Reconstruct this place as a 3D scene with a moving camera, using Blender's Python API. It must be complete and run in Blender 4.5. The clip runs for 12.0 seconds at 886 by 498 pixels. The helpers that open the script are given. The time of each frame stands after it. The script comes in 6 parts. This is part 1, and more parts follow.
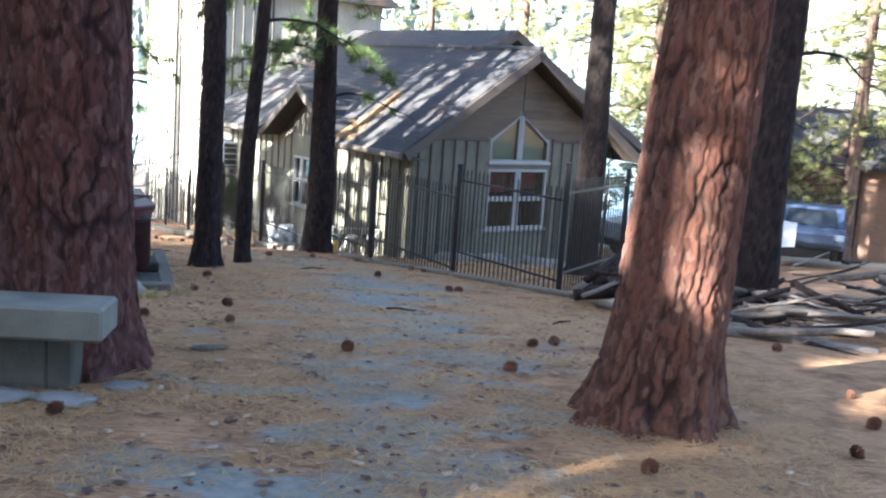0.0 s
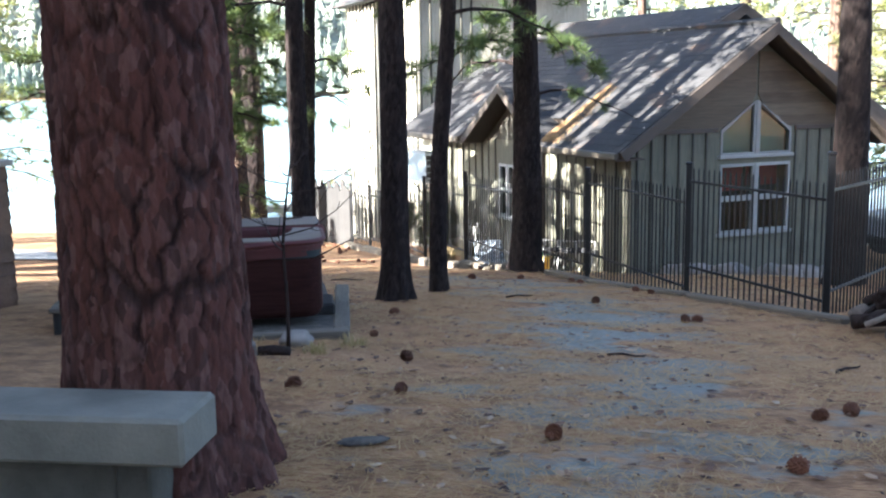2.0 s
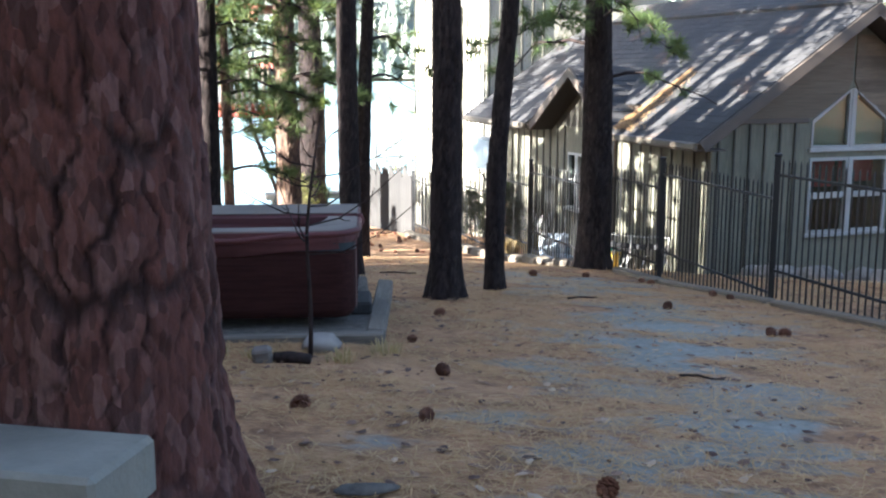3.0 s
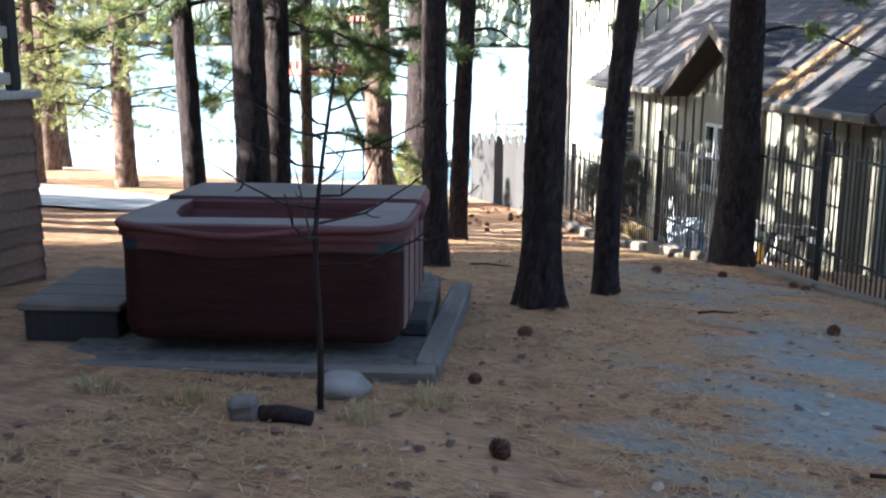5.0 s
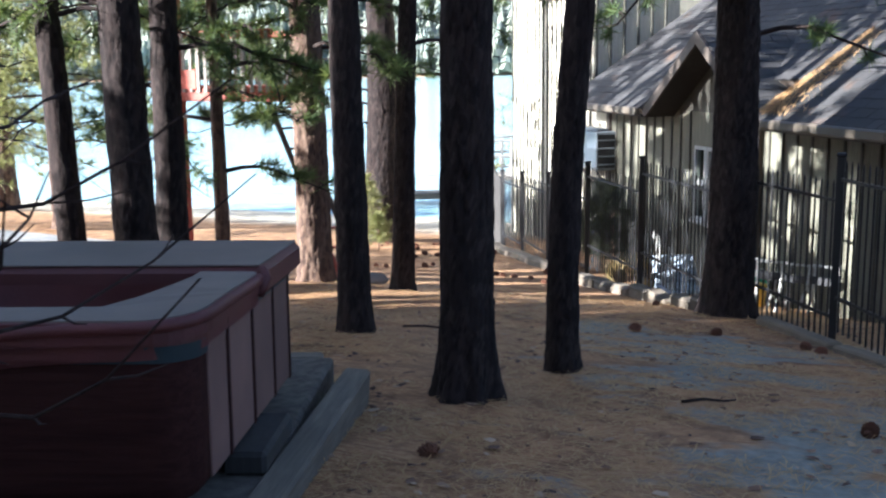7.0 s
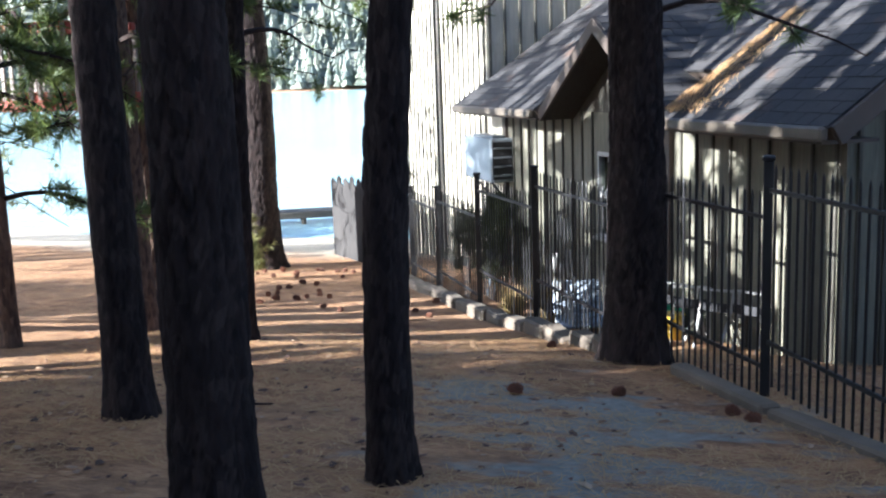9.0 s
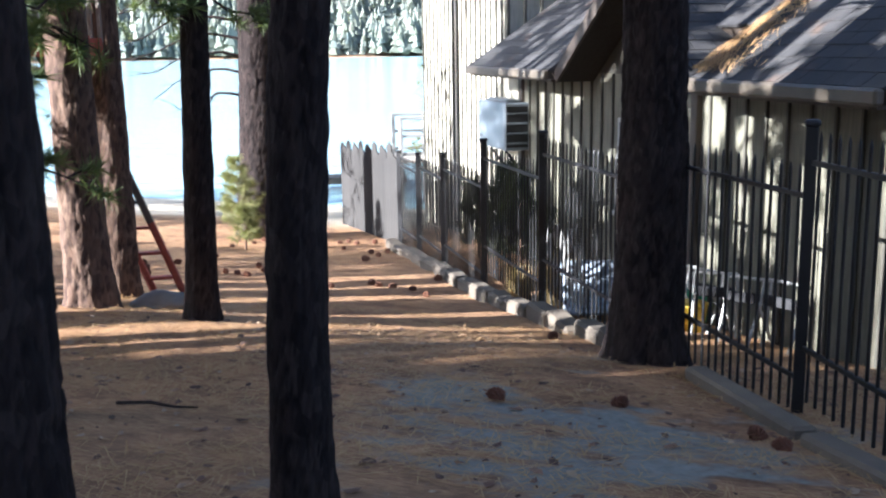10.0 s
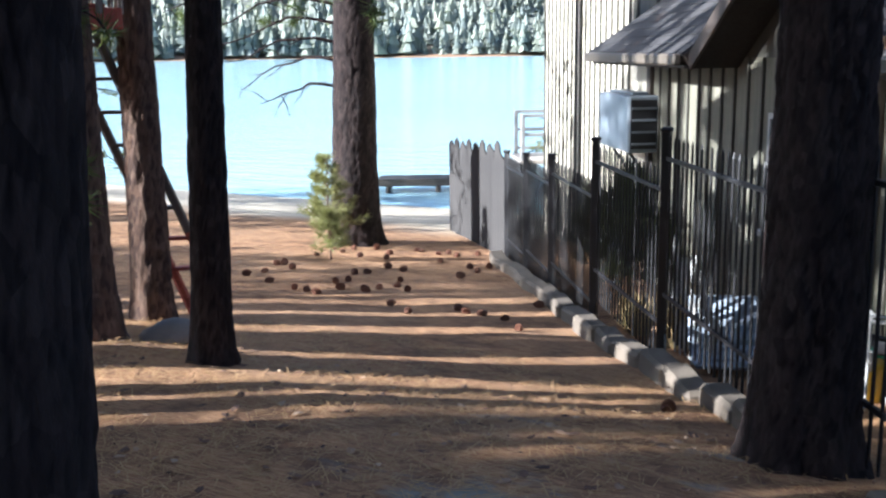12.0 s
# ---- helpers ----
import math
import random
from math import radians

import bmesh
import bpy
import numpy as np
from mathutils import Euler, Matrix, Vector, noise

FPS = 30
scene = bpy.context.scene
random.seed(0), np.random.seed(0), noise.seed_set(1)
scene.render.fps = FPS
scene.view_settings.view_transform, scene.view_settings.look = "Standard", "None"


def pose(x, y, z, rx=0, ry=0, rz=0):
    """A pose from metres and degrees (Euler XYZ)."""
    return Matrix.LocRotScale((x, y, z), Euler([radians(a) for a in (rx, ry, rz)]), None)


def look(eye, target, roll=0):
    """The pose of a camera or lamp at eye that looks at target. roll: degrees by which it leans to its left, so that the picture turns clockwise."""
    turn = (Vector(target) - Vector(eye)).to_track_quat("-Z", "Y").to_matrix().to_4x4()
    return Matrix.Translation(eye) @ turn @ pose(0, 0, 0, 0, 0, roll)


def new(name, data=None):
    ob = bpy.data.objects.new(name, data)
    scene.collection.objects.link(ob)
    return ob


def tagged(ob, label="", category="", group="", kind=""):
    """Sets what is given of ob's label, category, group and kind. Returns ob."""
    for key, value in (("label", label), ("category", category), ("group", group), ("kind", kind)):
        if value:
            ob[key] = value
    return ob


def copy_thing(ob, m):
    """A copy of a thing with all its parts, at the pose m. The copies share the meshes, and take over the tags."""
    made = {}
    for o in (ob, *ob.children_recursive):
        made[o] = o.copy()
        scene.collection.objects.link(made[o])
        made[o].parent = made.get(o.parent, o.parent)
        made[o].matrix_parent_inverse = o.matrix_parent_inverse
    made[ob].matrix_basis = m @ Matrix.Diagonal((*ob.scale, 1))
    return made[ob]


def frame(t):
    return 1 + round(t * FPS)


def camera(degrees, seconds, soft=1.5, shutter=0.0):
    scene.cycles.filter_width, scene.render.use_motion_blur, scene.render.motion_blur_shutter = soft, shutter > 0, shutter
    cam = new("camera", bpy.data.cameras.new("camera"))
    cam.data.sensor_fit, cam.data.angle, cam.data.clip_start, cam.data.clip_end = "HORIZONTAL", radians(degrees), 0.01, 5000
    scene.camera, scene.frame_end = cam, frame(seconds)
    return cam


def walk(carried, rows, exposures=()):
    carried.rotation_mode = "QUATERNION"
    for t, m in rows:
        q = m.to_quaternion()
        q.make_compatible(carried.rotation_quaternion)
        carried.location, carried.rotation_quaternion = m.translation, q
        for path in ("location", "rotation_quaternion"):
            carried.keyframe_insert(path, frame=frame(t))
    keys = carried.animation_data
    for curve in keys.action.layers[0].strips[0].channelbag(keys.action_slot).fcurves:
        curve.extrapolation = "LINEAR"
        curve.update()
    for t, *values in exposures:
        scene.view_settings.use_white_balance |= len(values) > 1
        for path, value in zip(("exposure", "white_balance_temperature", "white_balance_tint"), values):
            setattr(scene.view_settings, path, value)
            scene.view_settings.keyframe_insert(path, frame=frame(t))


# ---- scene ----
cam = camera(46.9, 12.0, soft=2.2, shutter=0.15)

PATH = [
    (0, (0.596, -0.597, 2.096), (0.625, 1.377, 1.776), 4.0),
    (0.5, (0.652, -0.034, 2.052), (0.53, 1.936, 1.727), -0.2),
    (1, (0.619, 0.538, 2.044), (0.424, 2.504, 1.737), 0.3),
    (1.5, (0.586, 1.028, 1.985), (0.296, 2.979, 1.653), -1.4),
    (2, (0.528, 1.655, 1.966), (0.131, 3.588, 1.641), -0.9),
    (2.5, (0.512, 2.226, 1.9), (0.15, 4.165, 1.569), -0.7),
    (3, (0.467, 2.821, 1.833), (-0.065, 4.718, 1.487), 0.0),
    (3.2, (0.435, 2.986, 1.814), (-0.097, 4.884, 1.476), 0.2),
    (4.8, (0.158, 4.96, 1.659), (-0.513, 6.796, 1.236), -0.1),
    (5, (0.106, 5.195, 1.648), (-0.66, 6.997, 1.239), 0.4),
    (5.5, (0.015, 5.772, 1.604), (-0.724, 7.599, 1.262), 0.4),
    (6, (-0.065, 6.311, 1.566), (-0.98, 8.061, 1.254), -0.2),
    (6.5, (-0.138, 6.94, 1.524), (-0.979, 8.718, 1.157), -2.4),
    (7, (-0.157, 7.579, 1.451), (-0.925, 9.391, 1.097), -0.8),
    (7.5, (-0.166, 8.191, 1.396), (-0.743, 10.07, 1.028), -0.8),
    (7.7, (-0.188, 8.447, 1.384), (-0.76, 10.34, 1.088), -0.2),
    (9.5, (-0.32, 10.647, 1.16), (-0.978, 12.501, 0.797), -2.3),
    (10, (-0.349, 11.327, 1.066), (-1.042, 13.162, 0.675), -0.9),
    (10.5, (-0.464, 11.925, 1.013), (-1.152, 13.767, 0.646), -0.8),
    (11, (-0.523, 12.487, 0.964), (-1.282, 14.295, 0.568), -0.8),
    (11.5, (-0.661, 13.051, 0.908), (-1.45, 14.847, 0.522), -1.2),
    (12, (-0.789, 13.562, 0.84), (-1.726, 15.286, 0.452), -0.8),
]
EXPOSURES = [(0, 3.86, 4960, 10), (1, 3.74, 5010, 10), (3, 3.64, 5060, 10), (5, 3.38, 4990, 11), (5.5, 3.23, 4935, 11), (6, 2.83, 4880, 11), (6.5, 2.78, 4860, 11), (7.5, 2.86, 4790, 12), (9.5, 2.8, 4780, 12), (10.5, 2.78, 4810, 15), (11, 2.64, 4780, 15), (11.5, 2.58, 4760, 15), (12, 2.4, 4710, 13)]
walk(cam, [(t, look(e, a, r)) for t, e, a, r in PATH], EXPOSURES)

# ---- light ----
SUN_FROM = Vector((-0.74, -0.67, 0.0)).normalized()
SUN_EL = radians(21)
world = bpy.data.worlds.new("sky")
scene.world = world
world.use_nodes = True
wn = world.node_tree.nodes
sky = wn.new("ShaderNodeTexSky")
sky.sky_type = "NISHITA"
sky.sun_disc = False
sky.sun_elevation = SUN_EL
sky.sun_rotation = math.atan2(SUN_FROM.x, SUN_FROM.y)
sky.dust_density = 4.0
haze = wn.new("ShaderNodeHueSaturation")
haze.inputs["Saturation"].default_value = 0.76
world.node_tree.links.new(sky.outputs["Color"], haze.inputs["Color"])
world.node_tree.links.new(haze.outputs["Color"], wn["Background"].inputs["Color"])
wn["Background"].inputs["Strength"].default_value = 0.051
sun_data = bpy.data.lights.new("sun", "SUN")
sun_data.energy = 5.0
sun_data.angle = radians(0.5)
sun_data.color = (1.0, 0.83, 0.6)
sun = new("sun", sun_data)
sun_pos = SUN_FROM * math.cos(SUN_EL) + Vector((0, 0, math.sin(SUN_EL)))
sun.matrix_world = look(sun_pos * 60, (0, 0, 0))


# ---- materials ----
class Nodes:
    def __init__(self, name):
        self.mat = bpy.data.materials.new(name)
        self.mat.use_nodes = True
        self.tree = self.mat.node_tree
        self.bsdf = self.tree.nodes["Principled BSDF"]

    def add(self, kind, **inputs):
        n = self.tree.nodes.new(kind)
        for k, v in inputs.items():
            self.put(n.inputs[k.replace("_", " ")], v)
        return n

    def put(self, socket, v):
        if isinstance(v, bpy.types.NodeSocket):
            self.tree.links.new(v, socket)
        else:
            socket.default_value = v

    def coord(self, scale=(1, 1, 1), kind="Object"):
        tc = self.tree.nodes.new("ShaderNodeTexCoord")
        mp = self.add("ShaderNodeMapping", Vector=tc.outputs[kind])
        mp.inputs["Scale"].default_value = scale
        return mp.outputs[0]

    def noise(self, vec, scale, detail=4.0, rough=0.6, distort=0.0):
        n = self.add("ShaderNodeTexNoise", Vector=vec, Scale=scale, Detail=detail, Roughness=rough, Distortion=distort)
        return n.outputs[0]

    def voronoi(self, vec, scale, feature="F1"):
        n = self.add("ShaderNodeTexVoronoi", Vector=vec, Scale=scale)
        n.feature = feature
        return n.outputs[0]

    def ramp(self, fac, stops):
        n = self.add("ShaderNodeValToRGB", Fac=fac)
        els = n.color_ramp.elements
        while len(els) < len(stops):
            els.new(0.5)
        for e, (p, c) in zip(els, stops):
            e.position = p
            e.color = (*c, 1) if len(c) == 3 else c
        return n.outputs[0]

    def mix(self, fac, a, b, blend="MIX"):
        n = self.tree.nodes.new("ShaderNodeMix")
        n.data_type, n.blend_type = "RGBA", blend
        self.put(n.inputs[0], fac)
        self.put(n.inputs[6], (*a, 1) if isinstance(a, tuple) and len(a) == 3 else a)
        self.put(n.inputs[7], (*b, 1) if isinstance(b, tuple) and len(b) == 3 else b)
        return n.outputs[2]

    def math(self, op, a, b=0.0):
        n = self.tree.nodes.new("ShaderNodeMath")
        n.operation = op
        self.put(n.inputs[0], a)
        self.put(n.inputs[1], b)
        return n.outputs[0]

    def attr(self, name):
        n = self.tree.nodes.new("ShaderNodeAttribute")
        n.attribute_name = name
        return n.outputs["Fac"]

    def rnd(self):
        return self.tree.nodes.new("ShaderNodeObjectInfo").outputs["Random"]

    def island(self):
        return self.tree.nodes.new("ShaderNodeNewGeometry").outputs["Random Per Island"]

    def bump(self, height, strength=0.5, distance=0.02):
        n = self.add("ShaderNodeBump", Height=height, Strength=strength, Distance=distance)
        self.put(self.bsdf.inputs["Normal"], n.outputs[0])

    def done(self, color, rough=0.8, metal=0.0, spec=None):
        self.put(self.bsdf.inputs["Base Color"], (*color, 1) if isinstance(color, tuple) and len(color) == 3 else color)
        self.put(self.bsdf.inputs["Roughness"], rough)
        self.bsdf.inputs["Metallic"].default_value = metal
        if spec is not None:
            self.bsdf.inputs["Specular IOR Level"].default_value = spec
        return self.mat


def plain(name, color, rough=0.7, metal=0.0, vary=0.18, scale=6.0, bump=0.15, spread=0.12):
    """A painted or moulded surface: two scales of stain, fine relief, and a shift from piece to piece."""
    n = Nodes(name)
    v = n.coord()
    big, fine = n.noise(v, scale * 0.35), n.noise(v, scale * 9, 3)
    dark = tuple(c * (1 - vary * 1.6) for c in color)
    light = tuple(min(1, c * (1 + vary)) for c in color)
    c = n.mix(n.ramp(big, [(0.3, (0, 0, 0)), (0.7, (1, 1, 1))]), dark, light)
    c = n.mix(n.math("MULTIPLY", fine, 0.35), c, tuple(x * 0.6 for x in color))
    hsv = n.add("ShaderNodeHueSaturation", Color=c, Value=n.math("ADD", 1 - spread, n.math("MULTIPLY", n.rnd(), 2 * spread)))
    n.bump(fine, bump, 0.01)
    return n.done(hsv.outputs[0], n.math("ADD", rough - 0.1, n.math("MULTIPLY", big, 0.2)), metal)


def bark_material(name, plate, plate2, flake, furrow, fine=1.0):
    n = Nodes(name)
    v = n.coord((1, 1, 0.35))
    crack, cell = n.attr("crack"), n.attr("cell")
    c = n.mix(cell, plate, plate2)
    blotch = n.ramp(n.noise(v, 5.5, 5), [(0.52, (0, 0, 0)), (0.66, (1, 1, 1))])
    c = n.mix(n.math("MULTIPLY", blotch, 0.5), c, flake)
    chip = n.add("ShaderNodeTexVoronoi", Vector=n.coord((1, 1, 0.45)), Scale=26 * fine)
    sep = n.add("ShaderNodeSeparateColor", Color=chip.outputs["Color"])
    c = n.mix(n.ramp(sep.outputs[0], [(0.72, (0, 0, 0)), (0.8, (0.55, 0.55, 0.55))]), c, flake)
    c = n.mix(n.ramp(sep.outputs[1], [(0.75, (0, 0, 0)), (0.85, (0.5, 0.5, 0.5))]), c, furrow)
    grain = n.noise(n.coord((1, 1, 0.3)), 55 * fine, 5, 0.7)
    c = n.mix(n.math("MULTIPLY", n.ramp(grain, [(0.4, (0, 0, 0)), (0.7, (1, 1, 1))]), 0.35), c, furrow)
    # crack attribute blends the grooves between plates into the dark furrow colour
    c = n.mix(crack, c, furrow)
    layer = n.noise(n.coord((1, 1, 0.5)), 24 * fine, 4, 0.65)
    n.bump(n.math("ADD", n.math("MULTIPLY", grain, 0.5), n.math("ADD", layer, n.math("MULTIPLY", sep.outputs[0], 0.5))), 0.8, 0.015)
    return n.done(c, 0.92, spec=0.2)


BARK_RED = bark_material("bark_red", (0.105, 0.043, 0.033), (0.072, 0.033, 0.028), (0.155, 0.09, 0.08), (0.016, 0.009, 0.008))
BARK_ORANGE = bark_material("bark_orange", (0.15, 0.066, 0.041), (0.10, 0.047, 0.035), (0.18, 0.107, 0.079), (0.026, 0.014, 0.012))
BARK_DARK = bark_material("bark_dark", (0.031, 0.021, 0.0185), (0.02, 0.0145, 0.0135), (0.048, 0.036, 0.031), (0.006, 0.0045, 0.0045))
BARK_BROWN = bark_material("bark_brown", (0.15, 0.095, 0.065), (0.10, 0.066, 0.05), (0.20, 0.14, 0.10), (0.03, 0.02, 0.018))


def needle_material(name, a, b):
    n = Nodes(name)
    c = n.mix(n.island(), a, b)
    n.done(c, 0.55, spec=0.3)
    tr = n.add("ShaderNodeBsdfTranslucent", Color=n.mix(0.5, c, (0.22, 0.26, 0.05)))
    mx = n.add("ShaderNodeMixShader", Fac=0.35)
    n.put(mx.inputs[1], n.bsdf.outputs[0])
    n.put(mx.inputs[2], tr.outputs[0])
    n.put(n.tree.nodes["Material Output"].inputs[0], mx.outputs[0])
    return n.mat


NEEDLES = needle_material("pine_needles", (0.05, 0.085, 0.03), (0.10, 0.13, 0.045))
# brighter copy of the needles, with the sun's yellow put into the colour
NEEDLES_SUNLIT = needle_material("pine_needles_sunlit", (0.165, 0.18, 0.062), (0.28, 0.265, 0.11))
# paler and bluer than the near needles: distance haze put into the colour
HAZED_FAR_NEEDLES = needle_material("hazed_far_needles", (0.17, 0.205, 0.195), (0.27, 0.29, 0.225))
DRY_GRASS = needle_material("dry_grass", (0.35, 0.26, 0.12), (0.5, 0.38, 0.2))


def ground_material():
    n = Nodes("needle_litter_ground")
    v = n.coord()
    big = n.noise(v, 0.55, 5, 0.6)
    mid = n.noise(v, 3.2, 6, 0.7)
    # fallen needles: short streaks in three directions
    streaks = None
    for ang, off in ((0.3, 0.0), (1.4, 7.0), (2.4, 3.0)):
        tc = n.tree.nodes.new("ShaderNodeTexCoord")
        mp = n.add("ShaderNodeMapping", Vector=tc.outputs["Object"])
        mp.inputs["Rotation"].default_value = (0, 0, ang)
        mp.inputs["Location"].default_value = (off, off, 0)
        mp.inputs["Scale"].default_value = (9, 95, 9)
        s = n.noise(mp.outputs[0], 1.0, 3, 0.6)
        streaks = s if streaks is None else n.math("MAXIMUM", streaks, s)
    litter = n.ramp(streaks, [(0.42, (0.11, 0.058, 0.034)), (0.56, (0.385, 0.22, 0.11)), (0.72, (0.58, 0.37, 0.195))])
    litter = n.mix(n.ramp(mid, [(0.34, (0.9, 0.9, 0.9)), (0.56, (0, 0, 0))]), litter, (0.13, 0.07, 0.042), "MIX")
    litter = n.mix(n.math("MULTIPLY", n.ramp(big, [(0.4, (0, 0, 0)), (0.65, (1, 1, 1))]), 0.35), litter, (0.42, 0.28, 0.16))
    # bare grey soil worn through along the path
    wob = n.noise(n.coord((0.9, 1.5, 1)), 1.1, 5, 0.62)
    path = n.attr("path")
    bare = n.ramp(n.math("MULTIPLY", wob, path), [(0.455, (0, 0, 0)), (0.545, (1, 1, 1))])
    thin = n.math("MULTIPLY", bare, n.ramp(streaks, [(0.6, (1, 1, 1)), (0.78, (0.35, 0.35, 0.35))]))
    soil = n.ramp(n.noise(v, 14, 5, 0.7), [(0.3, (0.18, 0.184, 0.166)), (0.7, (0.305, 0.312, 0.28))])
    c = n.mix(thin, litter, soil)
    # beach sand, and far wooded hills with haze put into their pale colour
    c = n.mix(n.attr("sand"), c, n.ramp(n.noise(v, 3, 5), [(0.3, (0.42, 0.37, 0.28)), (0.7, (0.58, 0.52, 0.40))]))
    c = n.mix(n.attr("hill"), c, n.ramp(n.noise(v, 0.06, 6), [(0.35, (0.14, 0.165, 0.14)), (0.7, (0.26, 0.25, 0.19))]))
    n.bump(n.math("ADD", streaks, n.math("MULTIPLY", mid, 1.2)), 0.9, 0.03)
    return n.done(c, 0.95, spec=0.15)


GROUND = ground_material()


def asphalt_material():
    n = Nodes("asphalt")
    v = n.coord()
    c = n.ramp(n.noise(v, 90, 3), [(0.35, (0.14, 0.145, 0.15)), (0.7, (0.26, 0.26, 0.26))])
    c = n.mix(n.ramp(n.noise(v, 0.9, 6), [(0.45, (0, 0, 0)), (0.62, (1, 1, 1))]), c, (0.33, 0.31, 0.28))
    n.bump(n.noise(v, 120, 2), 0.4, 0.01)
    return n.done(c, 0.9)


def water_material():
    n = Nodes("lake_water")
    tc = n.coord((1, 1, 1))
    a = n.noise(n.coord((0.55, 1.6, 1)), 0.8, 4, 0.6)
    b = n.noise(n.coord((2.0, 5.5, 1)), 1.0, 3, 0.6)
    n.bump(n.math("ADD", a, n.math("MULTIPLY", b, 0.35)), 0.45, 0.16)
    # bright sky reflection is put into this pale base colour
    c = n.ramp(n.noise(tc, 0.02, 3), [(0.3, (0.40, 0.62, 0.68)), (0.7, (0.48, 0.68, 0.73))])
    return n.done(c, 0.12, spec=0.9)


def wood_material(name, a, b, rough=0.8, axis=0, spec=0.5):
    n = Nodes(name)
    sc = [14, 14, 14]
    sc[axis] = 0.9
    g = n.noise(n.coord(tuple(sc)), 2.2, 6, 0.65, 0.6)
    c = n.mix(n.ramp(g, [(0.35, (0, 0, 0)), (0.68, (1, 1, 1))]), a, b)
    st = n.noise(n.coord(), 1.3, 4)
    c = n.mix(n.math("MULTIPLY", n.ramp(st, [(0.5, (0, 0, 0)), (0.7, (1, 1, 1))]), 0.4), c, tuple(x * 0.45 for x in a))
    hsv = n.add("ShaderNodeHueSaturation", Color=c, Value=n.math("ADD", 0.84, n.math("MULTIPLY", n.rnd(), 0.32)))
    n.bump(g, 0.4, 0.01)
    return n.done(hsv.outputs[0], rough, spec=spec)


def shingle_material():
    n = Nodes("asphalt_shingles")
    v = n.coord()
    c = n.mix(n.island(), (0.026, 0.027, 0.03), (0.04, 0.041, 0.044))
    c = n.mix(n.math("MULTIPLY", n.noise(v, 70, 3), 0.5), c, (0.06, 0.05, 0.043))
    c = n.mix(n.ramp(n.noise(v, 1.0, 5), [(0.56, (0, 0, 0)), (0.72, (0.6, 0.6, 0.6))]), c, (0.17, 0.095, 0.048))
    n.bump(n.noise(v, 90, 2), 0.5, 0.01)
    return n.done(c, 0.9)


def glass_material():
    n = Nodes("window_glass")
    n.bsdf.inputs["Transmission Weight"].default_value = 1.0
    n.bsdf.inputs["IOR"].default_value = 1.45
    return n.done((0.62, 0.72, 0.66), 0.02)


ASPHALT = asphalt_material()
WATER = water_material()
SIDING = wood_material("board_siding", (0.108, 0.104, 0.076), (0.172, 0.165, 0.12), 0.8, 2)
# lighter copy of the siding, with the low sun put into its colour
SUNLIT_SIDING = wood_material("sunlit_board_siding", (0.40, 0.375, 0.29), (0.55, 0.52, 0.41), 0.8, 2)
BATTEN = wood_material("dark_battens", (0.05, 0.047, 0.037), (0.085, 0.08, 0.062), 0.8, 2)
LAP_SIDING = wood_material("warm_lap_siding", (0.115, 0.088, 0.06), (0.175, 0.135, 0.09), 0.8, 0)
LOG_SIDING = wood_material("brown_log_siding", (0.125, 0.07, 0.042), (0.2, 0.118, 0.072), 0.75, 0)
GREY_TIMBER = wood_material("weathered_timber", (0.082, 0.07, 0.055), (0.16, 0.138, 0.108), 0.85, 0)
DECK_WOOD = wood_material("deck_wood", (0.34, 0.30, 0.24), (0.48, 0.43, 0.36), 0.8, 0)
RED_WOOD = wood_material("red_stained_wood", (0.27, 0.05, 0.03), (0.38, 0.085, 0.05), 0.65, 0)
DEAD_WOOD = wood_material("bleached_dead_wood", (0.10, 0.082, 0.068), (0.205, 0.172, 0.145), 0.9, 0)
TRIM = plain("brown_trim_paint", (0.085, 0.066, 0.052), 0.6)
SHINGLES = shingle_material()
GLASS = glass_material()
WHITE_PAINT = plain("white_paint", (0.34, 0.34, 0.325), 0.45, vary=0.08)
IRON = plain("black_iron", (0.014, 0.014, 0.016), 0.45, 0.3, bump=0.1)
CONCRETE = plain("weathered_concrete", (0.205, 0.2, 0.168), 0.9, vary=0.25, scale=5, bump=0.5)
KERB = plain("pale_kerb_stone", (0.15, 0.124, 0.092), 0.9, vary=0.25, scale=5, bump=0.5)
ROCK = plain("grey_rock", (0.24, 0.225, 0.205), 0.9, vary=0.3, scale=7, bump=0.7)
PALE_ROCK = plain("pale_rock", (0.27, 0.24, 0.21), 0.9, vary=0.25, scale=7, bump=0.6)
GRAVEL = plain("gravel", (0.12, 0.105, 0.088), 0.9, vary=0.4, scale=40, bump=0.9)
TUB_SKIRT = wood_material("cedar_skirt", (0.021, 0.0078, 0.0068), (0.037, 0.0145, 0.0125), 0.85, 0, 0.12)
TUB_LIP = plain("maroon_vinyl", (0.085, 0.02, 0.02), 0.65, vary=0.2)
TUB_RIM = plain("taupe_vinyl_cover", (0.165, 0.135, 0.112), 0.7, vary=0.16)
TEAL = plain("teal_shell_edge", (0.008, 0.022, 0.03), 0.5)
SLAT_WOOD = wood_material("grey_rail_slats", (0.17, 0.15, 0.13), (0.27, 0.24, 0.21), 0.8, 2)
# half the brightness of the bench slab's concrete
BENCH_BASE = plain("darker_concrete", (0.105, 0.1, 0.085), 0.9, vary=0.4, scale=6, bump=0.7)
PANE_LIGHT = plain("pane_light", (0.42, 0.45, 0.38), 0.8, vary=0.1)
DARK_NEEDLES = needle_material("dark_scrub", (0.012, 0.017, 0.01), (0.03, 0.036, 0.018))
CONE = plain("pine_cone_scales", (0.15, 0.062, 0.032), 0.85, vary=0.3, scale=20, spread=0.3)
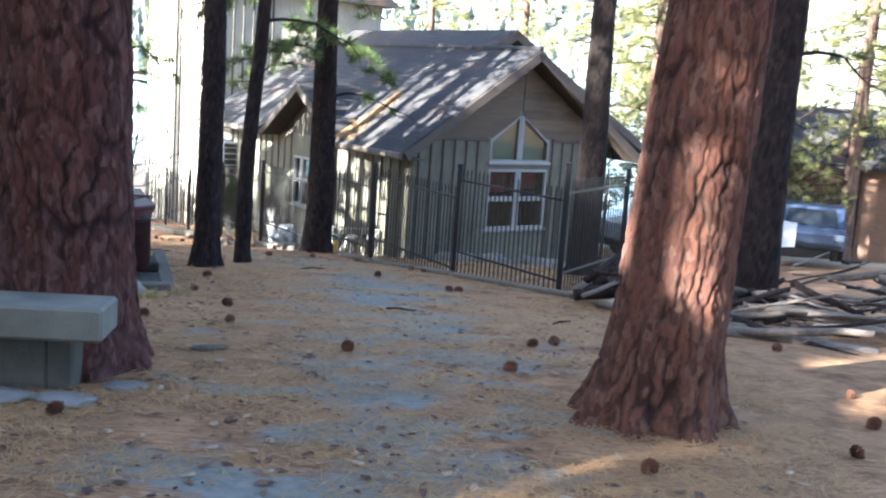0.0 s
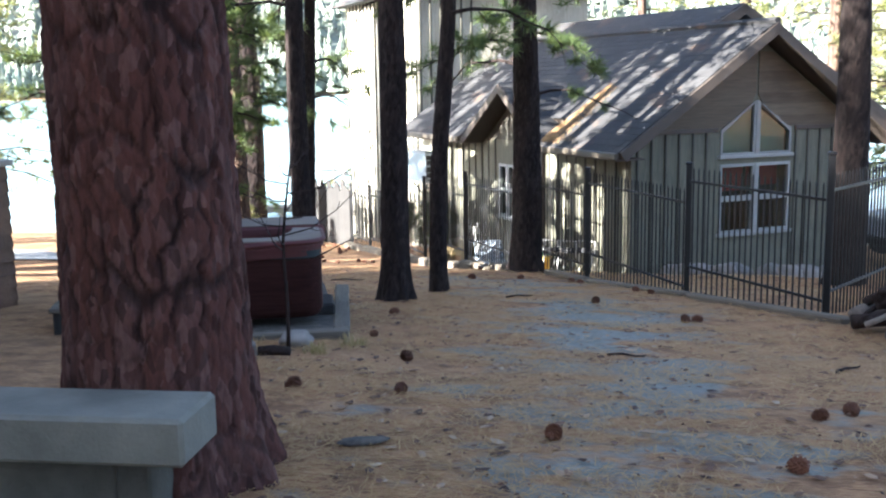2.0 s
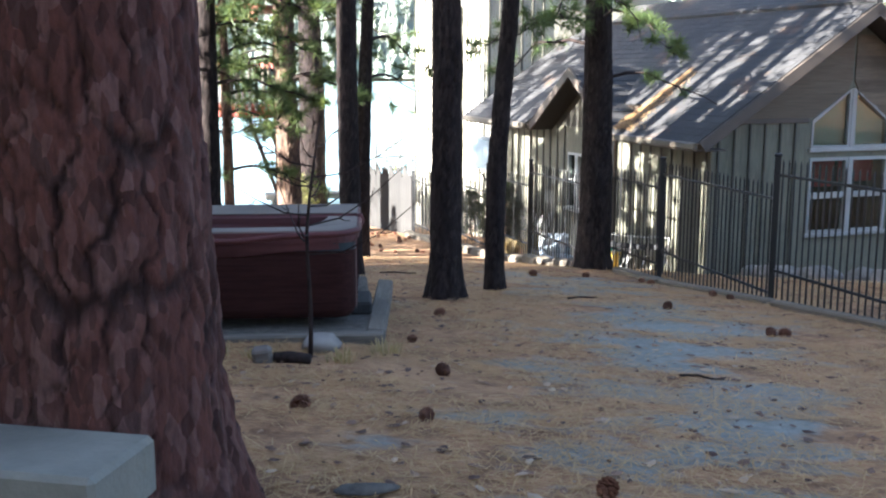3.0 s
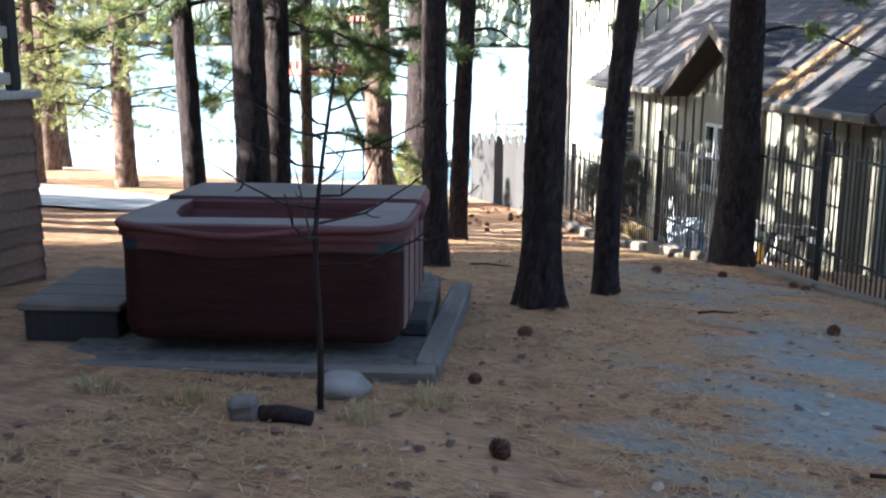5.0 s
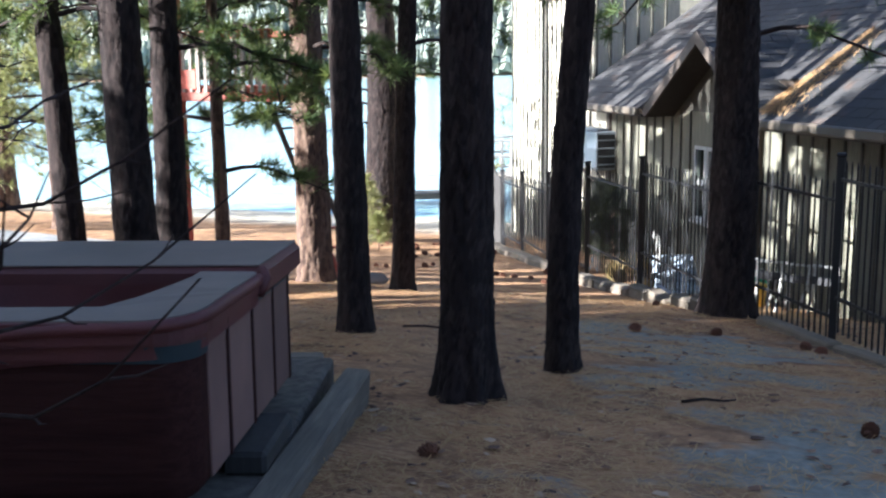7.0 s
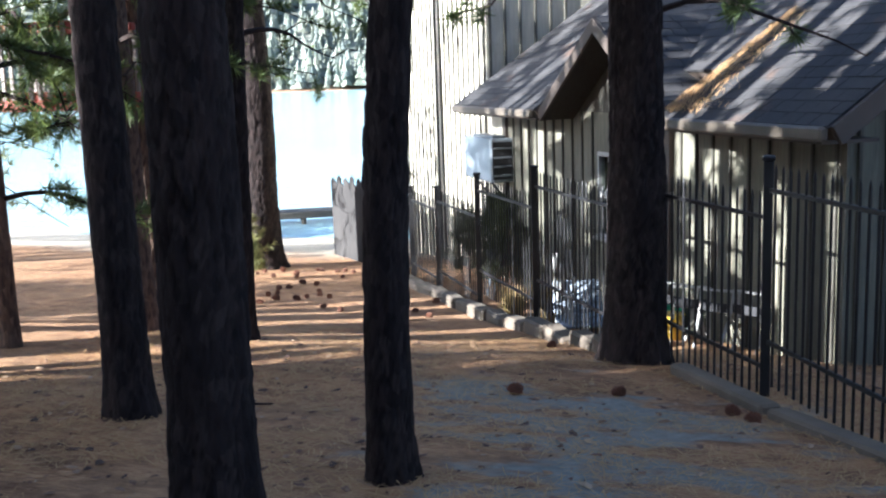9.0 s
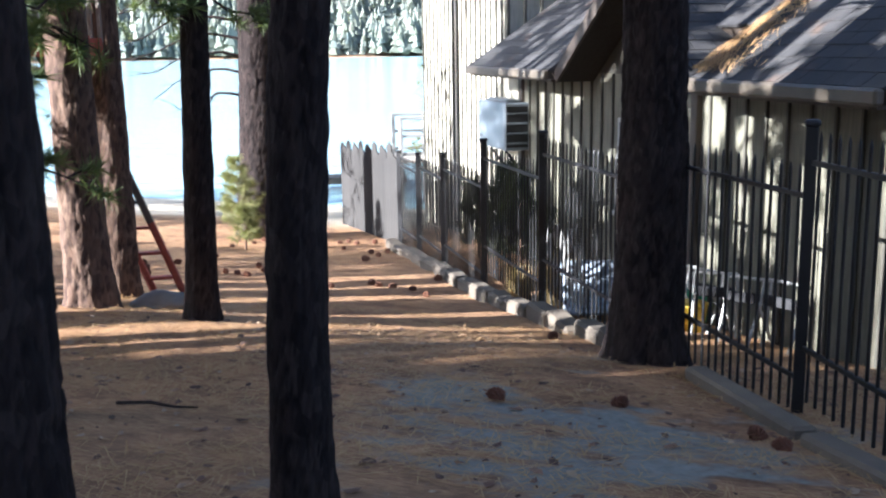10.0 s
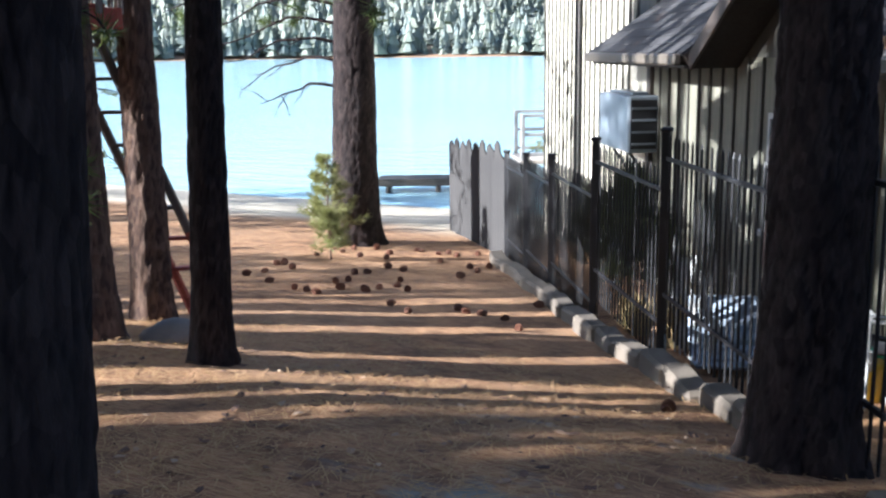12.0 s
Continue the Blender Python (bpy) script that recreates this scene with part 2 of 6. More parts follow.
METAL_WHITE = plain("pale_sheet_metal", (0.22, 0.25, 0.28), 0.4, 0.2, vary=0.06)
DARK_METAL = plain("dark_metal", (0.03, 0.03, 0.033), 0.5, 0.4)
RED_CLOTH = plain("red_curtain", (0.35, 0.04, 0.045), 0.9)
ROOM_SHADE = plain("room_shade", (0.02, 0.02, 0.02), 0.9)
CAR_WHITE = plain("white_car_paint", (0.72, 0.73, 0.75), 0.25, vary=0.03, bump=0.0)
CAR_BLUE = plain("blue_car_paint", (0.035, 0.05, 0.09), 0.25, vary=0.05, bump=0.0)
CAR_GLASS = plain("tinted_glass", (0.012, 0.014, 0.016), 0.08, vary=0.0, bump=0.0)
# dark timber; also the painted shade of the plank fence and cross gable underside
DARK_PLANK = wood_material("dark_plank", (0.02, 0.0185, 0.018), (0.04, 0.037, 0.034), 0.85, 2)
RUBBER = plain("tyre_rubber", (0.02, 0.02, 0.02), 0.85)
BLUE_WHITE = plain("blue_white_fabric", (0.3, 0.35, 0.42), 0.8, vary=0.5, scale=30)
YELLOW = plain("yellow_plastic", (0.75, 0.52, 0.03), 0.4)
GREEN = plain("green_plastic", (0.03, 0.28, 0.16), 0.4)
LITTER = needle_material("fallen_needles", (0.40, 0.225, 0.1), (0.62, 0.42, 0.21))


# ---- building blocks ----
from mathutils.geometry import tessellate_polygon

class Geo:
    """Collects faces for one mesh."""

    def __init__(self):
        self.v, self.f = [], []

    def add(self, verts, faces, m=None):
        k = len(self.v)
        self.v += [tuple(m @ Vector(p)) for p in verts] if m else [tuple(p) for p in verts]
        self.f += [tuple(i + k for i in f) for f in faces]
        return self

    def box(self, lo, hi, bev=0.0, m=None):
        """A box from corner to corner with chamfered edges."""
        (x0, y0, z0), (x1, y1, z1) = lo, hi
        b = min(bev, 0.45 * min(x1 - x0, y1 - y0, z1 - z0))
        if b <= 0:
            vs = [(x, y, z) for z in (z0, z1) for y in (y0, y1) for x in (x0, x1)]
            return self.add(vs, [(0, 2, 3, 1), (4, 5, 7, 6), (0, 1, 5, 4), (2, 6, 7, 3), (0, 4, 6, 2), (1, 3, 7, 5)], m)
        bm = bmesh.new()
        bmesh.ops.create_cube(bm, size=1.0)
        bmesh.ops.transform(bm, matrix=Matrix.Translation(((x0 + x1) / 2, (y0 + y1) / 2, (z0 + z1) / 2)) @ Matrix.Diagonal((x1 - x0, y1 - y0, z1 - z0, 1)), verts=bm.verts)
        bmesh.ops.bevel(bm, geom=bm.edges[:], offset=b, segments=1, affect="EDGES")
        bm.verts.index_update()
        vs, fs = [tuple(v.co) for v in bm.verts], [tuple(v.index for v in f.verts) for f in bm.faces]
        bm.free()
        return self.add(vs, fs, m)

    def tube(self, pts, radii, n=8, caps=True):
        """A round bar swept through pts."""
        pts = [Vector(p) for p in pts]
        if not hasattr(radii, "__len__"):
            radii = [radii] * len(pts)
        k, side = len(self.v), None
        for i, p in enumerate(pts):
            d = (pts[min(i + 1, len(pts) - 1)] - pts[max(i - 1, 0)]).normalized()
            side = d.orthogonal().normalized() if side is None else (side - d * side.dot(d)).normalized()
            up = d.cross(side)
            for j in range(n):
                a = 2 * math.pi * j / n
                self.v.append(tuple(p + (side * math.cos(a) + up * math.sin(a)) * radii[i]))
        for i in range(len(pts) - 1):
            for j in range(n):
                a, b = k + i * n + j, k + i * n + (j + 1) % n
                self.f.append((a, b, b + n, a + n))
        if caps:
            self.f.append(tuple(k + j for j in reversed(range(n))))
            self.f.append(tuple(k + (len(pts) - 1) * n + j for j in range(n)))
        return self

    def slab(self, outer, holes, depth, m=None):
        """A flat wall in its own x-z plane with openings cut through, depth thick along +y."""
        loops = [outer] + list(holes)
        tri = tessellate_polygon([[Vector((a, b, 0)) for a, b in lp] for lp in loops])
        flat = [p for lp in loops for p in lp]
        n = len(flat)
        vs = [(a, 0, b) for a, b in flat] + [(a, depth, b) for a, b in flat]
        fs = []
        for t in tri:
            (ax, az), (bx, bz), (cx, cz) = flat[t[0]], flat[t[1]], flat[t[2]]
            ccw = (bx - ax) * (cz - az) - (bz - az) * (cx - ax) > 0
            t = t if ccw else tuple(reversed(t))
            fs += [tuple(t), tuple(i + n for i in reversed(t))]
        k = 0
        for lp in loops:
            for i in range(len(lp)):
                a, b = k + i, k + (i + 1) % len(lp)
                fs.append((a, a + n, b + n, b))
            k += len(lp)
        return self.add(vs, fs, m)

    def mesh(self, name, mat, smooth=False):
        me = bpy.data.meshes.new(name)
        me.from_pydata(self.v, [], self.f)
        if smooth:
            me.polygons.foreach_set("use_smooth", [True] * len(me.polygons))
        me.materials.append(mat)
        me.update()
        return me





def thing(name, m, label, category, group="", kind=""):
    ob = new(name)
    ob.empty_display_size = 0.2
    ob.matrix_world = m
    return tagged(ob, label, category, group, kind)


def part(name, geo, mat, parent, label="", smooth=False, m=None, kind=""):
    me = geo.mesh(name, mat, smooth) if isinstance(geo, Geo) else geo
    ob = new(name, me)
    ob.parent = parent
    if m is not None:
        ob.matrix_basis = m
    return tagged(ob, label, kind=kind)


def solo(name, geo, mat, m, label, category, group="", kind="", smooth=False):
    ob = new(name, geo.mesh(name, mat, smooth) if isinstance(geo, Geo) else geo)
    ob.matrix_world = m
    return tagged(ob, label, category, group, kind)


# ---- ground ----
PROFILE_Y = [-40, -6, -0.5, 3, 5.5, 7, 7.8, 10.4, 13.3, 15.3, 16.8, 18.4, 20.5, 22.9, 31, 36, 42, 70]
PROFILE_Z = [1.6, 0.85, 0.55, 0.3, 0.1, 0.03, -0.03, -0.36, -0.63, -0.86, -1.07, -1.21, -1.63, -1.95, -2.65, -3.25, -4.0, -6.0]
WATER_Z = -3.45


def ground_z(x, y):
    return float(np.interp(y, PROFILE_Y, PROFILE_Z))


def smooth01(a):
    a = np.clip(a, 0, 1)
    return a * a * (3 - 2 * a)


def wave(x, y, f, seed):
    r = np.random.RandomState(seed)
    s = 0
    for k in range(7):
        a, p, q = r.uniform(0, 6.28), r.uniform(0, 6.28), f * r.uniform(0.6, 1.9)
        s = s + np.sin((x * math.cos(a) + y * math.sin(a)) * q + p)
    return s / 7


def lines(stops):
    out = [stops[0][0]]
    for (a, _), (b, step) in zip(stops, stops[1:]):
        k = max(1, round((b - a) / step))
        out += [a + (b - a) * (i + 1) / k for i in range(k)]
    return np.array(out)


def build_ground():
    xs = lines([(-900, 0), (-100, 50), (-30, 4), (-12, 0.5), (6, 0.09), (16, 0.5), (40, 4), (400, 60), (900, 100)])
    ys = lines([(-400, 0), (-40, 40), (-4, 2), (1, 0.3), (26, 0.09), (45, 0.6), (100, 8), (900, 20)])
    X, Y = np.meshgrid(xs, ys)
    Z = np.interp(Y, PROFILE_Y, PROFILE_Z)
    near = smooth01((60 - np.hypot(X, Y - 10)) / 30)
    Z += near * (0.018 * wave(X, Y, 2.2, 1) + 0.012 * wave(X, Y, 6, 2) + 0.008 * wave(X, Y, 17, 3))
    R = np.hypot(X, Y)
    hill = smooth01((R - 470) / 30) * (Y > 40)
    rise = smooth01((R - 470) / 300) * 110 * (0.75 + 0.3 * wave(X, Y, 0.012, 5)) + hill * 3.2
    Z = np.where((Y > 40) & (R > 465), -3.6 + rise, Z)
    V = np.stack([X.ravel(), Y.ravel(), Z.ravel()], 1)
    ny, nx = X.shape
    idx = np.arange(ny * nx).reshape(ny, nx)
    F = np.stack([idx[:-1, :-1].ravel(), idx[:-1, 1:].ravel(), idx[1:, 1:].ravel(), idx[1:, :-1].ravel()], 1)
    me = bpy.data.meshes.new("ground")
    me.from_pydata(V.tolist(), [], F.tolist())
    me.polygons.foreach_set("use_smooth", [True] * len(me.polygons))
    mid = np.interp(Y, [-3, 4, 9, 14, 18, 22], [0.4, 0.5, 0.55, -0.6, -1.8, -3.8])
    path = np.exp(-((X - mid) / 1.75) ** 2) * smooth01((20.5 - Y) / 4)
    sand = smooth01((Y - 29.5 - 0.8 * wave(X, Y, 0.8, 8)) / 2.0) * (Y < 60)
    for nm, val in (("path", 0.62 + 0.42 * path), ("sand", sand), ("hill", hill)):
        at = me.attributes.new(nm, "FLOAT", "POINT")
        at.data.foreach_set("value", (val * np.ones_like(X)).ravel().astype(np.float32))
    me.materials.append(GROUND)
    return tagged(new("ground", me), "forest floor of tan pine needles over worn grey soil", "ground", kind="structure")


build_ground()
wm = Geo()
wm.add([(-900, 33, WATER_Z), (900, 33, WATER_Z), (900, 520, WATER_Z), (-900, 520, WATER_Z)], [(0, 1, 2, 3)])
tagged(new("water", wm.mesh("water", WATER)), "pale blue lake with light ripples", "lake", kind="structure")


# ---- pines ----
def plates(u, z, nu, cell_h, seed):
    """Worley cells on a cylinder: u in 0..1 round the trunk. Gives the gap to the nearest joint and a number per plate."""
    r = np.random.RandomState(seed)
    nz = int(max(4, math.ceil(z.max() / cell_h) + 3))
    jx, jz, val = r.rand(nu, nz), r.rand(nu, nz), r.rand(nu, nz)
    cu, cz = u * nu, z / cell_h + 1
    iu, iz = np.floor(cu).astype(int), np.floor(cz).astype(int)
    f1, f2, best = np.full(u.shape, 9.0), np.full(u.shape, 9.0), np.zeros(u.shape)
    for a in (-1, 0, 1):
        for b in (-1, 0, 1):
            x, y = iu + a, np.clip(iz + b, 0, nz - 1)
            xm = x % nu
            d = np.hypot(x + 0.15 + 0.7 * jx[xm, y] - cu, y + 0.1 + 0.8 * jz[xm, y] - cz)
            closer = d < f1
            f2 = np.where(closer, f1, np.minimum(f2, d))
            best = np.where(closer, val[xm, y], best)
            f1 = np.where(closer, d, f1)
    return f2 - f1, best


def trunk_mesh(mat, radius, height, seed, n, step, fine_top, lean=(0.0, 0.0), flare=0.5, roots=6, plate=0.12, plate_h=0.34, relief=0.03, bend=0.06, sink=0.25):
    """A tapered trunk with root flare and furrowed bark plates."""
    r = np.random.RandomState(seed)
    zs = np.concatenate([np.arange(-sink, fine_top, step), np.linspace(fine_top, height, 12)])
    th = np.linspace(0, 2 * math.pi, n, endpoint=False)
    T, Zz = np.meshgrid(th, zs)
    up = np.clip(Zz, 0, None)
    R = radius * (1 - 0.9 * (up / height) ** 1.15)
    ph = r.uniform(0, 6.28, 4)
    ridge = 0.5 + 0.5 * np.cos(roots * T + ph[0] + 0.8 * np.sin(2 * T + ph[1]))
    R = R * (1 + flare * np.exp(-up / (0.55 * radius + 0.10)) * (0.45 + 0.9 * ridge))
    R = R * (1 + 0.03 * np.sin(2 * T + ph[2] + up * 0.7) + 0.02 * np.sin(3 * T + ph[3] - up))
    warp = 0.05 * np.sin(up * 5 + 3 * T) + 0.04 * np.sin(up * 11 + 5 * T + ph[1]) + 0.03 * np.sin(up * 23 + 2 * T + ph[2]) + 0.015 * np.sin(up * 47 + 9 * T)
    nu = max(6, int(2 * math.pi * radius / plate))
    gap, val = plates((T / (2 * math.pi) + warp / nu * 4) % 1.0, np.clip(Zz + sink + 0.06 * np.sin(4 * T + ph[0]) + 0.05 * np.sin(9 * T), 0, None), nu, plate_h, seed + 1)
    gap2, val2 = plates((T / (2 * math.pi) + 0.3) % 1.0, np.clip(Zz + sink, 0, None), nu * 2, plate_h * 0.55, seed + 2)
    mask = 0.55 + 0.45 * np.sin(2.1 * T + 1.7 * up + ph[0]) * np.sin(3.3 * up - 1.3 * T + ph[3])
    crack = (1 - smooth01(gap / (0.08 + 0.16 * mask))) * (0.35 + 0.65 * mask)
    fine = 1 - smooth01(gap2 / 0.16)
    R = R + relief * ((val - 0.5) * 0.6 - crack * 1.0 - 0.35 * fine + 0.5 * (val2 - 0.5)) + 0.12 * relief * np.sin(37 * T + 61 * up)
    ox = lean[0] * up + bend * radius * np.sin(up * 1.1 + ph[0])
    oy = lean[1] * up + bend * radius * np.sin(up * 0.9 + ph[1])
    ox, oy = ox - bend * radius * math.sin(ph[0]), oy - bend * radius * math.sin(ph[1])
    V = np.stack([(ox + R * np.cos(T)).ravel(), (oy + R * np.sin(T)).ravel(), Zz.ravel()], 1)
    k = len(zs)
    idx = np.arange(k * n).reshape(k, n)
    nxt = np.roll(idx, -1, 1)
    F = np.stack([idx[:-1].ravel(), nxt[:-1].ravel(), nxt[1:].ravel(), idx[1:].ravel()], 1).tolist()
    me = bpy.data.meshes.new("trunk")
    me.from_pydata(V.tolist(), [], F)
    me.polygons.foreach_set("use_smooth", [True] * len(me.polygons))
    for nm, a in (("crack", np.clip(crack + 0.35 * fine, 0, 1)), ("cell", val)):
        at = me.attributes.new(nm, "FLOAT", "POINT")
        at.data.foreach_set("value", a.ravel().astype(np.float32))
    me.materials.append(mat)
    return me


def needle_tufts(centres, dirs, r, count=18, length=0.22, width=0.011):
    """Sprays of needles as thin blades, as vertex and face arrays."""
    V, F = [], []
    for c, d in zip(centres, dirs):
        w = r.normal(0, 0.62, (count, 3)) + d
        w /= np.linalg.norm(w, axis=1)[:, None]
        s = np.cross(w, r.normal(0, 1, (count, 3)))
        s /= np.linalg.norm(s, axis=1)[:, None] + 1e-6
        ln = length * r.uniform(0.65, 1.2, (count, 1))
        a = c - s * width
        b = c + s * width
        k = len(V) * 3 * count
        V.append(np.stack([a + w * 0.02, b + w * 0.02, c + w * ln], 1).reshape(-1, 3))
        F.append(np.arange(3 * count).reshape(-1, 3) + k)
    return (np.concatenate(V), np.concatenate(F)) if V else (np.zeros((0, 3)), np.zeros((0, 3), int))


def limbs_and_crown(r, z0, z1, radius, lean, count, reach, tufts, bare=0.25, droop=0.25, needle=0.22, count_n=18, width=0.011, axis_r=0.03):
    """Limbs from z0 to z1 with side twigs, and the needle sprays on them."""
    limbs, cs, ds = Geo(), [], []
    for i in range(count):
        f = (i + r.rand()) / count
        z = z0 + (z1 - z0) * f
        a = r.uniform(0, 6.28)
        ln = reach * (1 - 0.75 * f) * r.uniform(0.6, 1.15)
        out = np.array([math.cos(a), math.sin(a), 0])
        base = np.array([lean[0] * z, lean[1] * z, z]) + out * radius * (1 - z / (z1 + 1)) * 0.8
        pts, tilt = [base], r.uniform(-0.15, 0.35)
        segs = 5
        for k in range(1, segs + 1):
            s = k / segs
            wob = r.normal(0, 0.05 * ln, 3)
            pts.append(base + out * ln * s + np.array([0, 0, ln * (tilt * s - droop * s * s * 1.6)]) + wob * s)
        limbs.tube(pts, [axis_r * (1 - 0.8 * k / segs) for k in range(segs + 1)], 5, False)
        for k in range(tufts):
            s = bare + (1 - bare) * (k + r.rand()) / tufts
            j = min(int(s * segs), segs - 1)
            p = pts[j] + (pts[j + 1] - pts[j]) * (s * segs - j)
            side = r.normal(0, 1, 3)
            side[2] = side[2] * 0.4 + 0.1
            side /= np.linalg.norm(side)
            tip = p + side * r.uniform(0.1, 0.34) * (0.6 + 0.5 * ln)
            limbs.tube([p, (p + tip) / 2 + [0, 0, 0.02], tip], [0.008, 0.006, 0.004], 3, False)
            for q in (0.55, 1.0):
                cs.append(p + (tip - p) * q)
                ds.append(side * 0.8 + np.array([0, 0, 0.25]))
    V, F = needle_tufts(cs, ds, r, count_n, needle, width)
    return limbs, V, F


def crown_mesh(V, F, mat, wood=None, name="crown"):
    """Needles, with the twigs and limbs that carry them."""
    me = bpy.data.meshes.new(name)
    k = len(V)
    verts, faces = V.tolist(), F.tolist()
    if wood:
        verts += wood.v
        faces += [tuple(i + k for i in f) for f in wood.f]
    me.from_pydata(verts, [], faces)
    me.materials.append(mat)
    if wood:
        me.materials.append(BARK_DARK)
        me.polygons.foreach_set("material_index", [0] * len(F) + [1] * len(wood.f))
    return me


def pine(at, radius, label, mat=BARK_DARK, seed=1, height=15.0, n=44, step=0.07, fine_top=6.0, lean=(0.0, 0.0), z0=5.5, count=46, reach=2.6, tufts=7, needles=None, group="pines of the grove", low=(), turn=0.0, **kw):
    """A tall pine: trunk, limbs and needle crown. low: extra limbs (height, angle, length, tufts) under the crown."""
    r = np.random.RandomState(seed)
    x, y = at
    t = thing("pine_tree", pose(x, y, ground_z(x, y), 0, 0, turn), label, "tree", group)
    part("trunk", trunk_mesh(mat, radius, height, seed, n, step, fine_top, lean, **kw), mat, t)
    limbs, V, F = limbs_and_crown(r, z0, height, radius, lean, count, reach, tufts)
    part("crown", crown_mesh(V, F, needles or NEEDLES, limbs), NEEDLES, t)
    for z, ang, ln, tf in low:
        limb = Geo()
        out = np.array([math.cos(radians(ang)), math.sin(radians(ang)), 0])
        base = np.array([lean[0] * z, lean[1] * z, z]) + out * radius * 0.7
        pts = [base]
        for k in range(1, 7):
            s = k / 6
            pts.append(base + out * ln * s + np.array([0, 0, -0.16 * ln * s * s + 0.05 * ln * math.sin(5 * s)]) + r.normal(0, 0.035 * ln, 3) * s)
        limb.tube(pts, [0.028 * (1 - 0.8 * k / 6) for k in range(7)], 6, False)
        cs, ds = [], []
        for k in range(max(5, tf)):
            s = 0.2 + 0.8 * (k + r.rand()) / max(5, tf)
            j = min(int(s * 6), 5)
            p = pts[j] + (pts[j + 1] - pts[j]) * (s * 6 - j)
            d = r.normal(0, 1, 3) * [1, 1, 0.6] + out * 0.8 + [0, 0, -0.3]
            d /= np.linalg.norm(d)
            tip = p + d * r.uniform(0.15, 0.5)
            limb.tube([p, p + (tip - p) * 0.5 + r.normal(0, 0.03, 3), tip], [0.01, 0.007, 0.004], 4, False)
            if k < tf:
                for q in (0.4, 0.6, 0.8, 1.0):
                    cs.append(p + (tip - p) * q)
                    ds.append(d * 0.6 + np.array([0, 0, 0.2]))
        V2, F2 = needle_tufts(cs, ds, r, 26, 0.19, 0.007)
        part("limb", crown_mesh(V2, F2, needles or NEEDLES, limb, "limb"), NEEDLES, t)
    return t


pine((-1.80, 6.1), 0.45, "massive old pine with reddish plated bark beside a stone bench", BARK_RED, 11, 19, 220, 0.022, 5.0, z0=8, plate=0.14, plate_h=0.62, relief=0.024, flare=0.3, roots=7, reach=3.4, bend=0.03)
pine((2.05, 5.55), 0.34, "leaning old pine with orange plated bark and flared roots", BARK_ORANGE, 12, 17, 180, 0.022, 5.0, lean=(0.075, 0.0), z0=8, plate=0.095, plate_h=0.62, relief=0.03, flare=0.48, roots=7, reach=3.2, bend=0.05)
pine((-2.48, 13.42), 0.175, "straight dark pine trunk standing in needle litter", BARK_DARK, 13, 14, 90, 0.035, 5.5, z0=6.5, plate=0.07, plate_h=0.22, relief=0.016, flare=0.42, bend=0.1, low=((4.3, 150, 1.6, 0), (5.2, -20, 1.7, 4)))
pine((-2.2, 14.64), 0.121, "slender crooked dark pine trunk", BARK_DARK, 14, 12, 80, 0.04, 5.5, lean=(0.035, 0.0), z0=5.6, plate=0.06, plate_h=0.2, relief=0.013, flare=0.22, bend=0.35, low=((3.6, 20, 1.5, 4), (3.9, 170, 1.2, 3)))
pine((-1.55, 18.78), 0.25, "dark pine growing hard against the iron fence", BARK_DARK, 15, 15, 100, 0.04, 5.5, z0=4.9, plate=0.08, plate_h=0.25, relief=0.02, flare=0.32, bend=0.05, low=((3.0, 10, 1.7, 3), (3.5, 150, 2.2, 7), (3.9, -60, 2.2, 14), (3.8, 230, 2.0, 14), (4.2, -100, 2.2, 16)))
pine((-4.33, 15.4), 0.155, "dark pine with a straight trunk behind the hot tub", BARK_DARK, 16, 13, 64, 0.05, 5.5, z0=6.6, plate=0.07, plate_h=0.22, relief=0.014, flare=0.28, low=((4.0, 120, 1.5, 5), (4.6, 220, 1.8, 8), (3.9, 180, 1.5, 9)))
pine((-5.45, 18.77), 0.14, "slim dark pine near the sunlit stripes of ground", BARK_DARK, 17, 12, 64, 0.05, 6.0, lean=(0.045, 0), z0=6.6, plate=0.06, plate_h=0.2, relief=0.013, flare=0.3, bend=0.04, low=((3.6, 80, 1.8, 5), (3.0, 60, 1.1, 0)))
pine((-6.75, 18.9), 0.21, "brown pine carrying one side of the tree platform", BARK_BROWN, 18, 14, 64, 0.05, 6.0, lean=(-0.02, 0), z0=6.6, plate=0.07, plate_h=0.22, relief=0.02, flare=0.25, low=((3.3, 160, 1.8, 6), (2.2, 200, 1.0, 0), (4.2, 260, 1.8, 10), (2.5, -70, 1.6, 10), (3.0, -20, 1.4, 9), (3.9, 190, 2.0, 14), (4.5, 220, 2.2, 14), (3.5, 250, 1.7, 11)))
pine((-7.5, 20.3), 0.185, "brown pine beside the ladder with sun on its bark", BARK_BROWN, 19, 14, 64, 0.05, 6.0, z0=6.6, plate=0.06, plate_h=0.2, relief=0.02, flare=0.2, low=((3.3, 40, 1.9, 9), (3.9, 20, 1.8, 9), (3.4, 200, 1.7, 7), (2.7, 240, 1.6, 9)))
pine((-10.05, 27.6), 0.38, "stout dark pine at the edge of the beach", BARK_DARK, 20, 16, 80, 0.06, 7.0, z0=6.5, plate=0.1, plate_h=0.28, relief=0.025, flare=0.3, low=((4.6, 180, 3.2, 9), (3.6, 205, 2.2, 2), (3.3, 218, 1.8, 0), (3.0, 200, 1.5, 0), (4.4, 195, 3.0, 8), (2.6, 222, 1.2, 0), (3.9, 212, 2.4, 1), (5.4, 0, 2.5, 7)))
